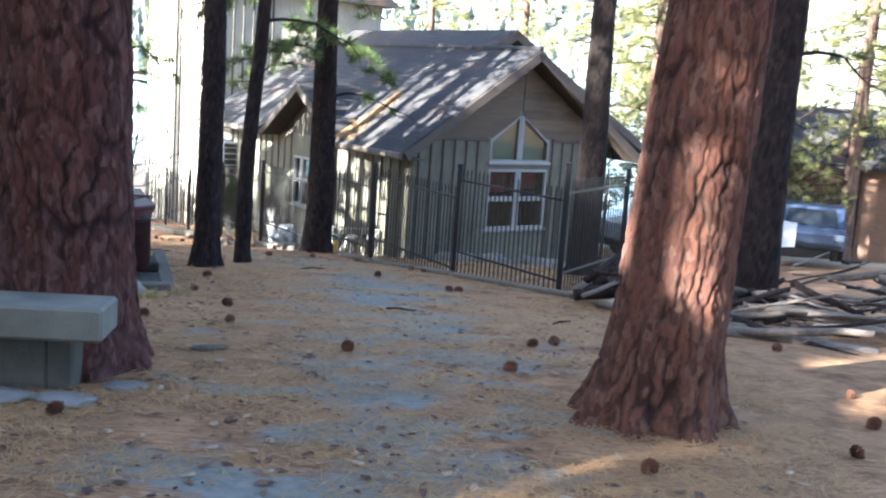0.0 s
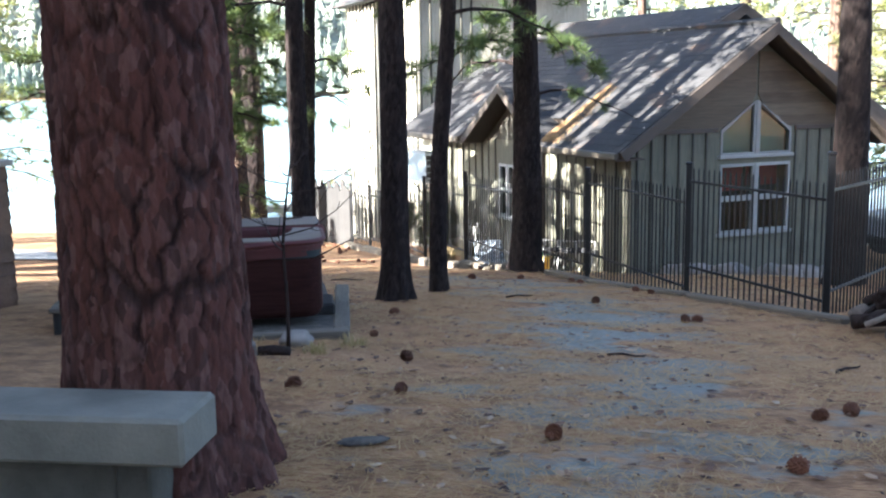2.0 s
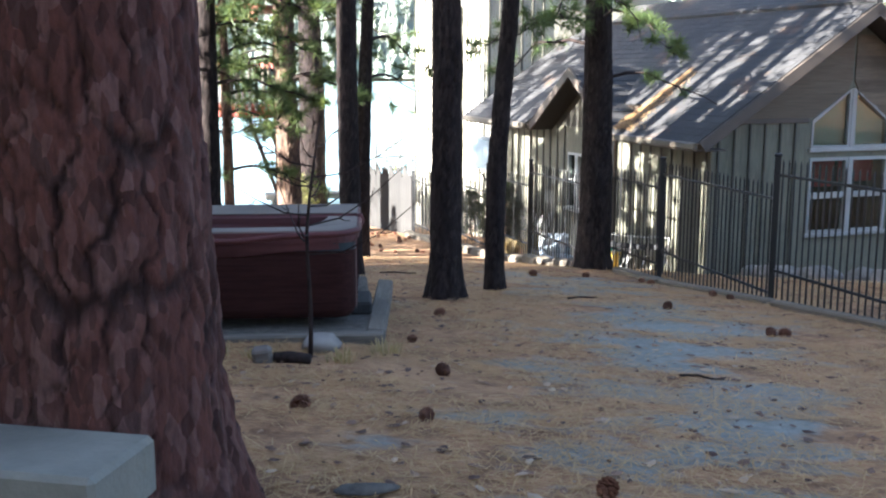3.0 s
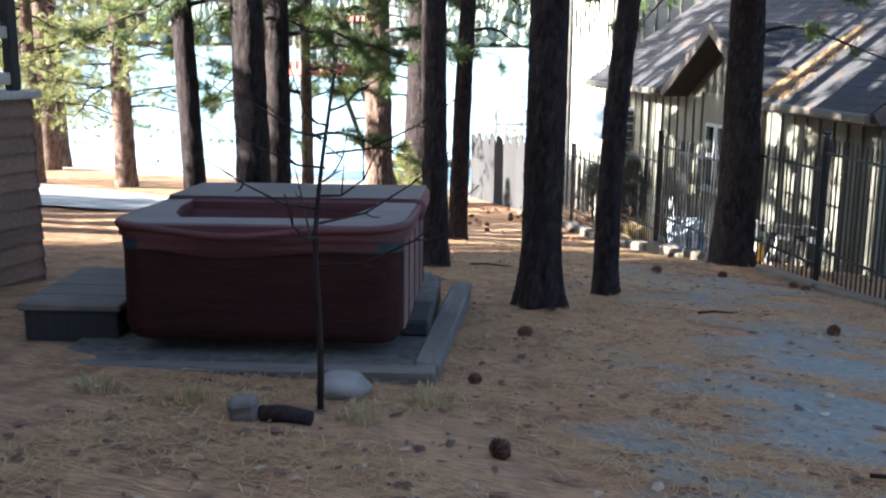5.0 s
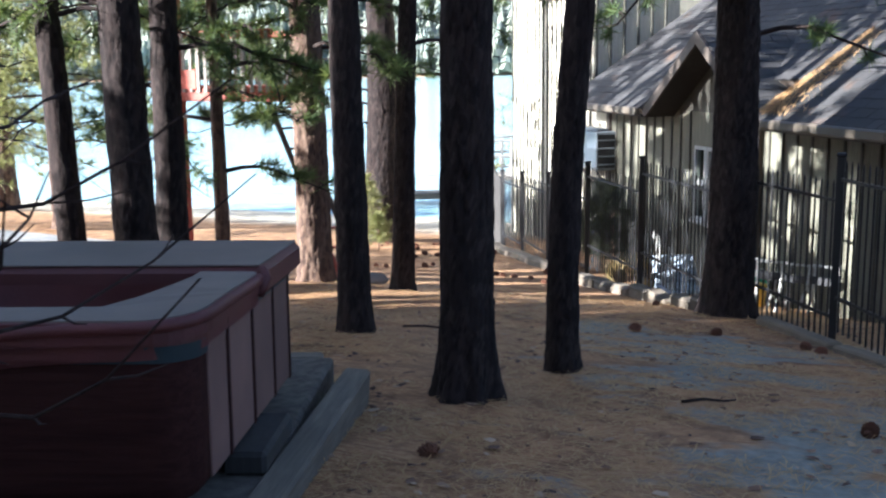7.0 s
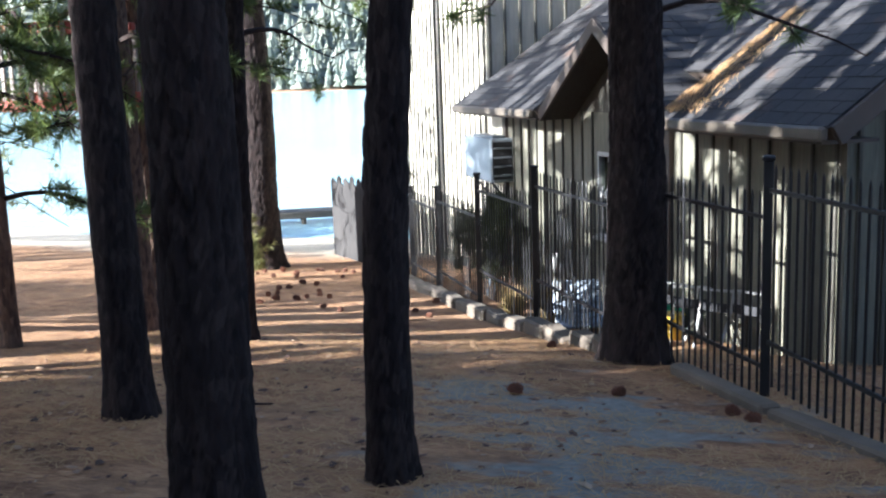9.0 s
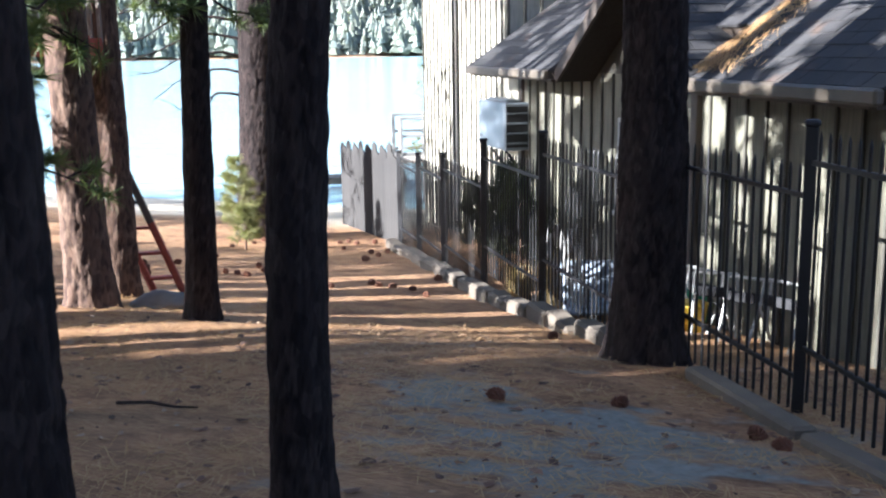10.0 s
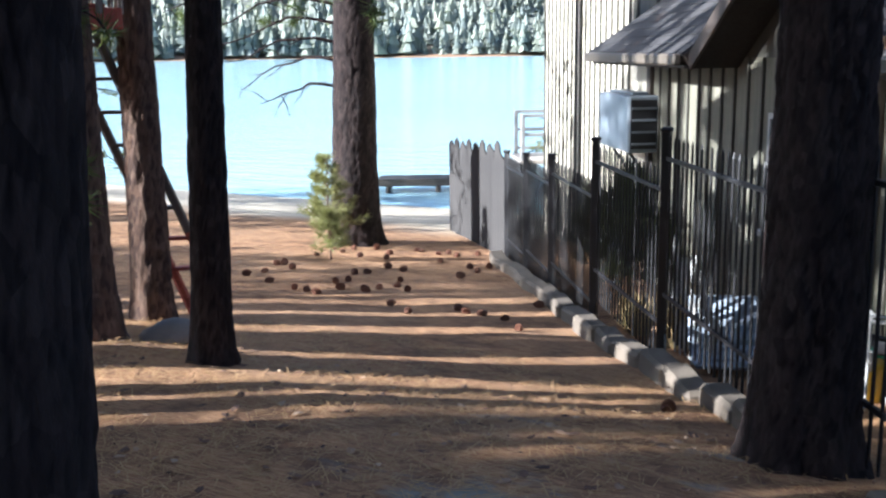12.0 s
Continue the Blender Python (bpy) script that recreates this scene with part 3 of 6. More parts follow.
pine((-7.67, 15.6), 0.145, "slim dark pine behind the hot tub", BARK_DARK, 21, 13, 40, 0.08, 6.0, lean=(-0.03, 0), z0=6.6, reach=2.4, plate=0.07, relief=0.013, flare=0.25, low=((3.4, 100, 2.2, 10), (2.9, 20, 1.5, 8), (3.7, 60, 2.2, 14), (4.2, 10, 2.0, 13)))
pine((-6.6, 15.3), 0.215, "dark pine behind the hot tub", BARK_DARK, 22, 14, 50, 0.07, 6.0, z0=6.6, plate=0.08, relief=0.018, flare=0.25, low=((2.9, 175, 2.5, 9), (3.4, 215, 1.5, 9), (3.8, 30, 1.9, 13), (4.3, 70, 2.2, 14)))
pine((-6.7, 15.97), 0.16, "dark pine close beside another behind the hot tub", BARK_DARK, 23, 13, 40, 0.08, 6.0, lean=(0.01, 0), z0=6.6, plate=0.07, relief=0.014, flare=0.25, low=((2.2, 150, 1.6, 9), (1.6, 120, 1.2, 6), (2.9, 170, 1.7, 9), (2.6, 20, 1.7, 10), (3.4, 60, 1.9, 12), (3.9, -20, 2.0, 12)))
pine((-7.25, 17.6), 0.09, "thin young pine with drooping lower limbs", BARK_BROWN, 24, 9, 28, 0.1, 6.0, z0=4.4, reach=1.4, plate=0.05, relief=0.008, flare=0.2, low=((2.0, 190, 1.5, 9), (1.4, 20, 1.3, 7), (2.6, 60, 1.5, 9), (3.0, -30, 1.7, 12), (3.4, 130, 1.7, 12), (2.3, -10, 1.2, 7)))
pine((3.38, 17.6), 0.27, "dark pine behind the iron fence", BARK_DARK, 25, 15, 50, 0.07, 6.0, z0=7.0, plate=0.08, relief=0.018, flare=0.2)
pine((5.75, 22.6), 0.33, "dark pine near the white pickup", BARK_DARK, 26, 15, 50, 0.08, 7.0, lean=(0.02, 0), z0=6.6, plate=0.09, relief=0.02, flare=0.15)
pine((4.65, 11.7), 0.27, "dark pine behind the brush pile", BARK_DARK, 27, 15, 50, 0.07, 6.0, z0=6.5, plate=0.08, relief=0.018, flare=0.2, low=((4.0, -20, 1.7, 5), (3.2, 20, 1.5, 2)))
pine((15.4, 35.5), 0.36, "far pine beside the garage", BARK_DARK, 28, 15, 30, 0.15, 6.0, z0=4.2, reach=3.4, flare=0.15, needles=NEEDLES_SUNLIT, low=((4, 200, 3, 12), (5, 330, 3, 12)))

# sunlit pines along the shore
shore = [(-17.6, 26.0, 0.27), (-24.5, 31.0, 0.3), (-23.6, 29.6, 0.3), (-27.5, 30.5, 0.24), (-19.8, 25.2, 0.2), (-22.0, 24.5, 0.22)]
for i, (x, y, rad) in enumerate(shore):
    pine((x, y), rad, "shore pine with sunlit yellow-green needles", BARK_BROWN, 40 + i, 13, 26, 0.15, 6.0, z0=2.0, count=75, reach=3.3, tufts=9, needles=NEEDLES_SUNLIT, group="shore pines", flare=0.2)

# unseen grove behind the walker and up the slope, added to throw the shade
proto = pine((-12.0, -11.4), 0.3, "unseen pine added to throw shade", BARK_DARK, 60, 19, 20, 0.3, 6.0, z0=2.2, count=150, reach=3.6, tufts=10, group="shady grove")
grove = [(-6.9, -6.5, 100, 0.95), (-4.2, -9.5, 200, 1.0), (-11.9, -2.4, 260, 0.95), (-1.0, -8.0, 300, 0.95), (-14.5, -4.0, 20, 1.1), (-8.0, -12.0, 140, 1.15), (3.0, -9.0, 10, 0.95), (7.0, -6.5, 50, 0.9), (-2.5, -14.0, 70, 1.1), (4.5, -15.0, 240, 1.1), (9.5, -1.0, 170, 0.9), (-21.0, -3.0, 190, 1.1), (-19.5, -7.5, 110, 1.1), (-23.5, -6.0, 15, 1.1), (-18.2, -4.2, 75, 1.05), (-12.36, -9.57, 75, 0.62), (-14.1, -5.5, 310, 0.92), (-16.7, -13.7, 40, 0.75), (-9.4, -7.9, 230, 0.9), (-8.2, -6.9, 330, 0.85)]
# unseen low crowns, added to keep the cones and the far litter in shade
grove += [(-4.5 - 0.67 * dn - 0.74 * q, 20 + 0.74 * dn - 0.67 * q, a, k) for dn, q, a, k in ((4.4, 15.0, 40, 0.58), (5.3, 18.0, 160, 0.6), (6.2, 15.6, 280, 0.58))]
for x, y, ang, s in grove:
    copy_thing(proto, pose(x, y, ground_z(x, y) - 0.05, 0, 0, ang) @ Matrix.Diagonal((s, s, s, 1)))

# unseen pines, added to leave only a patch of sun on the leaning pine
pine((-11.9, -5.83), 0.3, "tall bare-stemmed unseen pine added to shape the sunlight", BARK_DARK, 63, 19, 20, 0.3, 6.0, z0=7.55, count=150, reach=3.4, tufts=10, group="shady grove")
pine((-15.6, -9.25), 0.3, "tall bare-stemmed unseen pine added to shape the sunlight", BARK_DARK, 65, 20, 20, 0.3, 6.0, z0=10.8, count=150, reach=3.4, tufts=11, group="shady grove")
# unseen squat pines beyond the deck, added to block sun, and a tall one over them
for dn, q, ang in ((-2.45, 14.2, 15), (-3.3, 15.2, 100), (-4.3, 14.0, 210), (7.4, 17.0, 60), (8.5, 18.2, 170)):
    x, y = -4.5 - 0.67 * dn - 0.74 * q, 20 + 0.74 * dn - 0.67 * q
    copy_thing(proto, pose(x, y, ground_z(x, y) - 0.05, 0, 0, ang) @ Matrix.Diagonal((0.72, 0.72, 0.27, 1)))
copy_thing(proto, pose(-10.0, -7.0, ground_z(-10.0, -7.0) - 0.05, 0, 0, 75) @ Matrix.Diagonal((0.7, 0.7, 0.34, 1)))
pine((-20.1, 8.97), 0.26, "tall bare-stemmed unseen pine added to shape the sunlight", BARK_DARK, 67, 17, 20, 0.3, 6.0, z0=9.2, count=55, reach=2.0, tufts=9, group="shady grove")
pine((-12.3, -7.5), 0.28, "tall bare-stemmed unseen pine added to shape the sunlight", BARK_DARK, 66, 19, 20, 0.3, 6.0, z0=8.2, count=120, reach=2.5, tufts=15, group="shady grove")
# unseen trunk, added to keep the sun off the fence pine
pine((-11.83, 9.27), 0.4, "stout unseen pine added to shade the fence pine", BARK_BROWN, 64, 15, 20, 0.3, 6.0, z0=8.0, count=20, reach=2.0, tufts=8, group="slim pines up the slope")
# unseen trunks up the slope, added so their shadows stripe the sunlit ground
stripe_pine = pine((-14.95, 15.92), 0.17, "slim unseen pine added to stripe the ground with shadow", BARK_BROWN, 62, 13, 20, 0.3, 6.0, z0=9.6, count=30, reach=1.6, tufts=7, group="slim pines up the slope", flare=0.2)
for dn, s, ang, k in [(-0.42, 10.0, 260, 1.05), (-0.12, 12.2, 20, 1.0), (0.12, 9.2, 190, 0.95), (1.05, 9.8, 310, 1.0), (1.3, 12.6, 170, 1.0), (1.56, 10.9, 70, 1.0), (2.4, 10.6, 200, 0.9), (2.62, 12.4, 120, 1.0), (3.1, 13.0, 30, 1.1), (3.36, 10.4, 240, 1.0), (4.4, 11.4, 280, 1.0)]:
    x, y = -4.5 - 0.67 * dn - 0.74 * s, 20 + 0.74 * dn - 0.67 * s
    copy_thing(stripe_pine, pose(x, y, ground_z(x, y) - 0.05, 0, 0, ang) @ Matrix.Diagonal((k, k, k, 1)))

# trees beyond the house
back_pine = pine((9.0, 38.0), 0.3, "sunlit pine standing beyond the house", BARK_BROWN, 61, 17, 20, 0.3, 6.0, z0=2.0, count=80, reach=3.4, tufts=9, group="pines beyond the house", needles=NEEDLES_SUNLIT)
for x, y, ang, s in [(4, 44, 30, 1.1), (13.5, 43, 90, 1.05), (18.5, 40, 170, 1.0), (22, 46, 250, 1.15), (0, 48, 310, 1.0), (26, 38, 60, 1.0), (-9.5, 41, 120, 0.9), (-6.2, 37.5, 10, 0.8), (8.0, 33.0, 200, 0.85), (10.6, 32.4, 40, 0.9), (14.6, 33.5, 120, 0.9), (18.0, 31.5, 280, 0.95), (6.3, 37.5, 75, 0.95), (21.0, 36.0, 330, 1.0), (7.3, 31.6, 150, 0.8), (9.3, 34.9, 260, 0.9), (8.4, 37.2, 20, 0.95), (11.4, 35.2, 310, 0.85)]:
    copy_thing(back_pine, pose(x, y, max(ground_z(x, y), -3.4), 0, 0, ang) @ Matrix.Diagonal((s, s, s, 1)))


def far_woods():
    """Conifers on the hills across the lake, each a few ragged tiers."""
    r = np.random.RandomState(7)
    V, F, k = [], [], 0
    for i in range(5200):
        a = r.uniform(radians(80), radians(168))
        d = 474 + 300 * r.rand() ** 1.6
        x, y = d * math.cos(a), d * math.sin(a)
        rise = float(smooth01(np.array((d - 470) / 300))) * 110 * (0.75 + 0.3 * float(wave(np.array(x), np.array(y), 0.012, 5)))
        z = -3.6 + rise + min(3.0, (d - 470) * 0.1)
        h = r.uniform(5, 13) + 12 * r.rand() ** 3
        w = h * r.uniform(0.17, 0.32)
        for t in range(4):
            zb, zt = z + h * (0.1 + 0.21 * t), z + h * min(1.0, 0.42 + 0.21 * t)
            wr = w * (1 - 0.22 * t)
            n = 7
            ring = [(x + wr * r.uniform(0.55, 1.2) * math.cos(6.283 * j / n + t), y + wr * r.uniform(0.55, 1.2) * math.sin(6.283 * j / n + t), zb + r.uniform(-0.05, 0.05) * h) for j in range(n)]
            V += ring + [(x + r.normal(0, 0.03 * h * 0.3), y, zt)]
            F += [(k + j, k + (j + 1) % n, k + n) for j in range(n)]
            k += n + 1
    me = bpy.data.meshes.new("far_woods")
    me.from_pydata(V, [], F)
    me.materials.append(HAZED_FAR_NEEDLES)
    return tagged(new("far_woods", me), "conifer woods on the hills across the lake", "forest", kind="stuff")


far_woods()

# ---- the lodge with board-and-batten walls ----
HOUSE = pose(0, 0, 0, 0, 0, 35)
SIDE_U, GABLE_V, BASE_Z = 11.36, 15.9, -2.5


def roof_plane(parent, name, m, length, run, mat=SHINGLES, under=TRIM):
    """A shingled slope in its own plane: x along the eave, y up the slope. Courses of separate tabs over a deck."""
    deck = Geo().box((0, 0, -0.16), (length, run, -0.02), 0.01)
    slope = part(name, deck, under, parent, m=m)
    g, r = Geo(), random.Random(int(length * 100 + run * 10))
    rows = int(run / 0.17)
    for j in range(rows + 1):
        y = j * 0.17
        x = -0.15 * (j % 2)
        while x < length:
            w = r.choice((0.2, 0.26, 0.33))
            a, b = max(0, x + 0.004), min(length, x + w - 0.004)
            y1 = min(run, y + 0.24)
            if b - a > 0.03 and y1 - y > 0.03:
                h = 0.007 + r.uniform(0, 0.004)
                g.add([(a, y - 0.02, -0.02), (b, y - 0.02, -0.02), (b, y - 0.02, h), (a, y - 0.02, h), (a, y1, 0.0), (b, y1, 0.0)], [(0, 1, 2, 3), (3, 2, 5, 4), (0, 3, 4), (1, 5, 2)])
            x += w
    part("shingles", g, mat, slope, "grey asphalt shingles strewn with needles", kind="stuff")
    return slope


def framed_window(parent, m, w, h, outline=None, rail=True, mat=WHITE_PAINT):
    """A window of two lights with frame, glass and a middle rail; x across, z up from the lower left."""
    win = new("window")
    win.parent = parent
    win.matrix_basis = m
    fr = 0.042
    half = (w - 0.06) / 2
    for i, x0 in enumerate((0, half + 0.06)):
        if outline:
            low, high = outline
            pts = [(x0, 0), (x0 + half, 0), (x0 + half, high if i == 0 else low), (x0, low if i == 0 else high)]
        else:
            pts = [(x0, 0), (x0 + half, 0), (x0 + half, h), (x0, h)]
        cx, cz = sum(p[0] for p in pts) / 4, sum(p[1] for p in pts) / 4
        inner = [(p[0] + (fr if p[0] < cx else -fr), p[1] + (fr if p[1] < cz else -fr * 1.3)) for p in pts]
        part("window_frame", Geo().slab(pts, [inner], 0.09), mat, win)
        part("pane", Geo().slab([(p[0] + (-0.01 if p[0] < cx else 0.01), p[1] + (-0.01 if p[1] < cz else 0.01)) for p in inner], [], 0.008, pose(0, 0.045, 0)), GLASS, win).visible_shadow = False
        if rail:
            part("sash_rail", Geo().box((x0 + fr, 0.012, h * 0.46), (x0 + half - fr, 0.06, h * 0.54), 0.004), mat, win)
    part("mullion", Geo().box((half, -0.012, 0), (half + 0.06, 0.09, (outline[1] if outline else h)), 0.004), mat, win)
    part("window_sill", Geo().box((-0.05, -0.05, -0.06), (w + 0.05, 0.09, 0.0), 0.008), mat, win)
    return win


house = thing("house", HOUSE, "grey-brown board-and-batten lodge with a steep shingled roof", "house")
UA, EAVE_Z, APEX_Z = 14.0, 0.75, 2.9
PITCH = (APEX_Z - EAVE_Z) / (UA - 10.78)
LW, RW = SIDE_U, 16.6


def under_roof(u):
    return APEX_Z - 0.22 - PITCH * abs(u - UA)


outer = [(LW, BASE_Z), (RW, BASE_Z), (RW, under_roof(RW)), (UA, under_roof(UA)), (LW, under_roof(LW))]
low_win = [(13.25, -0.86), (14.85, -0.86), (14.85, 0.40), (13.25, 0.40)]
top_win = [(13.25, 0.56), (14.85, 0.56), (14.85, 1.02), (14.05, 1.55), (13.25, 1.02)]
part("gable_wall", Geo().slab(outer, [low_win, top_win], 0.16, pose(0, GABLE_V, 0)), SIDING, house, "grey board siding under a warm gable")
framed_window(house, pose(13.25, GABLE_V - 0.02, -0.86), 1.6, 1.26)
framed_window(house, pose(13.25, GABLE_V - 0.02, 0.56), 1.6, 1.0, (0.46, 0.97), False)
st = [LW + 0.12 + 0.29 * i for i in range(19)]
for s in st:
    if 13.15 < s < 14.95:
        continue
    part("batten", Geo().box((s - 0.019, -0.03, BASE_Z), (s + 0.019, 0, 0.98), 0.006, pose(0, GABLE_V, 0)), BATTEN, house)
# lapped boards fill the gable over the battens
def window_edge(z):
    return 13.2 if z < 1.0 else min(UA, 13.2 + (z - 1.0) * 1.5)


def rake(z):
    return max(LW, UA - (APEX_Z - 0.26 - z) / PITCH)


z = 1.06
while z < 2.35:
    h = min(0.2, 2.4 - z)
    e0, e1 = window_edge(z), window_edge(z + h)
    left = [(rake(z), 0), (e0, 0), (e1, h), (min(rake(z + h), e1 - 0.01), h)]
    for pts in (left, [(2 * UA + 0.05 - u if u in (e0, e1) else 2 * UA - u, q) for u, q in reversed(left)]):
        part("lap_board", Geo().slab(pts, [], 0.022, pose(0, GABLE_V - 0.03, z, -4, 0, 0)), LAP_SIDING, house, "warm tan lapped board")
    z += h
part("belly_band", Geo().box((LW - 0.02, -0.045, 0.98), (13.17, -0.002, 1.06), 0.006, pose(0, GABLE_V, 0)), TRIM, house)
part("belly_band", Geo().box((14.93, -0.045, 0.98), (RW + 0.02, -0.002, 1.06), 0.006, pose(0, GABLE_V, 0)), TRIM, house)
# side wall, with its window behind the fence pine
side_m = pose(SIDE_U, 0, 0, 0, 0, -90)
V_END = 24.6
sw = [(-20.95, -0.95), (-20.15, -0.95), (-20.15, 0.18), (-20.95, 0.18)]
part("side_wall", Geo().slab([(-V_END, BASE_Z), (-GABLE_V - 0.17, BASE_Z), (-GABLE_V - 0.17, 0.78), (-V_END, 0.78)], [sw], 0.16, side_m), SIDING, house, "grey boards dappled with sun")
framed_window(house, side_m @ pose(-20.95, -0.02, -0.95), 0.8, 1.13)
vs = [GABLE_V + 0.12 + 0.34 * i for i in range(25)]
bat = Geo().box((-0.017, -0.03, BASE_Z), (0.017, 0, 0.7), 0.006).mesh("batten", BATTEN)
for v in vs:
    if not 20.1 < v < 21.0:
        part("batten", bat, BATTEN, house, m=side_m @ pose(-v, 0, 0))
post_g = Geo().box((-0.07, -0.06, BASE_Z), (0.07, 0.03, 0.72), 0.01).mesh("corner_board", TRIM)
part("corner_board", post_g, TRIM, house, m=side_m @ pose(-V_END + 0.07, 0, 0))
part("corner_board", post_g, TRIM, house, m=side_m @ pose(-19.0, 0, 0))
part("end_wall", Geo().slab([(LW, BASE_Z), (RW + 2.8, BASE_Z), (RW + 2.8, 0.7), (15.6, 3.1), (LW, 0.78)], [], 0.16, pose(0, V_END - 0.16, 0)), SIDING, house)
part("far_side_wall", Geo().slab([(GABLE_V, BASE_Z), (V_END, BASE_Z), (V_END, 0.78), (GABLE_V, 0.78)], [], 0.16, pose(RW, 0, 0, 0, 0, 90)), SIDING, house)
# roofs
ang = math.degrees(math.atan(PITCH))
run = math.hypot(UA - 10.78, APEX_Z - EAVE_Z)
for va, vb, up in ((15.4, 18.2, 0.0), (18.21, 21.79, 0.85), (21.8, 25.5, 0.0)):
    lm = pose(10.78, vb, EAVE_Z, 0, 0, -90) @ pose(0, 0, 0, ang, 0, 0) @ pose(0, up, 0)
    roof_plane(house, "roof_slope", lm, vb - va, run - up)
rm = pose(2 * UA - 10.78, 15.4, EAVE_Z, 0, 0, 90) @ pose(0, 0, 0, ang, 0, 0)
roof_plane(house, "roof_slope", rm, 4.0, run)
part("ridge_cap", Geo().tube([(UA, 15.38, APEX_Z + 0.01), (UA, 25.5, APEX_Z + 0.01)], 0.07, 6), SHINGLES, house)
# upper roof behind, over the main block
UB, ZB, VB = 15.6, 3.45, 18.2
pb = (ZB - EAVE_Z + 0.02) / (UB - 10.82)
angb, runb = math.degrees(math.atan(pb)), math.hypot(UB - 10.82, ZB - EAVE_Z)
roof_plane(house, "upper_roof_slope", pose(10.82, 26.5, EAVE_Z - 0.02, 0, 0, -90) @ pose(0, 0, 0, angb, 0, 0) @ pose(0, 1.2, 0), 26.5 - VB, runb - 1.2)
roof_plane(house, "upper_roof_slope", pose(2 * UB - 10.82, VB, EAVE_Z - 0.02, 0, 0, 90) @ pose(0, 0, 0, angb, 0, 0), 26.5 - VB, runb)
part("upper_gable_wall", Geo().slab([(RW, BASE_Z), (19.4, BASE_Z), (19.4, 1.0), (UB, ZB - 0.25), (UA + 0.1, ZB - 0.25 - pb * (UB - UA - 0.1)), (UA + 0.1, 1.5), (RW, 1.5)], [], 0.16, pose(0, VB + 0.5, 0)), SIDING, house)
for sgn in (-1, 1):
    # barge boards on both gables
    for uc, vc, zc, eave_u, ez, t in ((UA, 15.4, APEX_Z, 10.78, EAVE_Z, 0.16), (UB, VB, ZB, 10.82, EAVE_Z, 0.18)):
        e = (uc + sgn * (uc - eave_u) if sgn > 0 else eave_u)
        d = Vector((e - uc, 0, ez - zc))
        a2 = math.degrees(math.atan2(d.z, d.x))
        part("barge_board", Geo().box((0, -0.05, -t - 0.03), (d.length, 0.0, -0.012), 0.006, pose(uc, vc, zc) @ pose(0, 0, 0, 0, -a2, 0) if sgn > 0 else pose(uc, vc, zc) @ pose(0, 0, 0, 0, 180 - a2, 0) @ Matrix.Scale(-1, 4, (1, 0, 0))), TRIM, house)
GUTTER = plain("brown_gutter", (0.1, 0.083, 0.062), 0.5)
for va, vb in ((15.4, 18.15), (21.85, 25.5)):
    part("gutter", Geo().box((10.70, va, EAVE_Z - 0.13), (10.79, vb, EAVE_Z - 0.01), 0.02), GUTTER, house)
for va, vb in ((15.5, 18.2), (21.8, 25.4)):
    part("soffit", Geo().box((10.8, va, EAVE_Z - 0.16), (SIDE_U, vb, EAVE_Z - 0.13), 0.0), TRIM, house)
# cross gable over the side wall; its shade is put into dark boards and underside
tv, tz, tu = 20.0, 1.9, 10.88
for sgn in (-1, 1):
    foot = tv + sgn * 1.85
    L = math.hypot(1.85, tz - 0.72)
    a2 = math.degrees(math.atan2(tz - 0.72, 1.85))
    if sgn > 0:
        mm = pose(tu, foot, 0.72) @ Matrix(((1, 0, 0, 0), (0, -math.cos(radians(a2)), math.sin(radians(a2)), 0), (0, math.sin(radians(a2)), math.cos(radians(a2)), 0), (0, 0, 0, 1)))
    else:
        mm = pose(tu, foot, 0.72, a2, 0, 0)
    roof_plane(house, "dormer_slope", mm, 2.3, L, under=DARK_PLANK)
    part("dormer_barge", Geo().box((-0.04, 0, -0.17), (0.0, L, -0.012), 0.005, mm), TRIM, house, "brown barge board")
part("dormer_wall", Geo().slab([(-tv - 1.6, 0.7), (-tv + 1.6, 0.7), (-tv, tz - 0.2)], [], 0.12, pose(SIDE_U - 0.002, 0, 0, 0, 0, -90)), BATTEN, house, "boards under the cross gable, darkened for shade")
# added sheet; its pale colour stands in for light in the upper panes
part("blind", Geo().slab([(13.3, 0.6), (14.8, 0.6), (14.8, 0.99), (14.05, 1.49), (13.3, 0.99)], [], 0.01, pose(0, GABLE_V + 0.12, 0)), PANE_LIGHT, house, "pale greenish sheet standing in for light in the upper panes")
# room behind the glass: red valance with white beads, back coloured dark for shade
part("curtain", Geo().box((13.28, 16.2, -0.12), (14.02, 16.23, 0.38), 0.01), RED_CLOTH, house, "dark red valance")
part("curtain", Geo().box((14.10, 16.2, -0.05), (14.82, 16.23, 0.38), 0.01), RED_CLOTH, house, "dark red valance")
part("room_back", Geo().box((LW + 0.2, 18.1, BASE_Z), (RW - 0.05, 18.16, 0.85)), ROOM_SHADE, house)
part("room_floor", Geo().box((LW + 0.17, 16.1, -1.72), (RW - 0.05, 18.1, -1.6)), ROOM_SHADE, house)

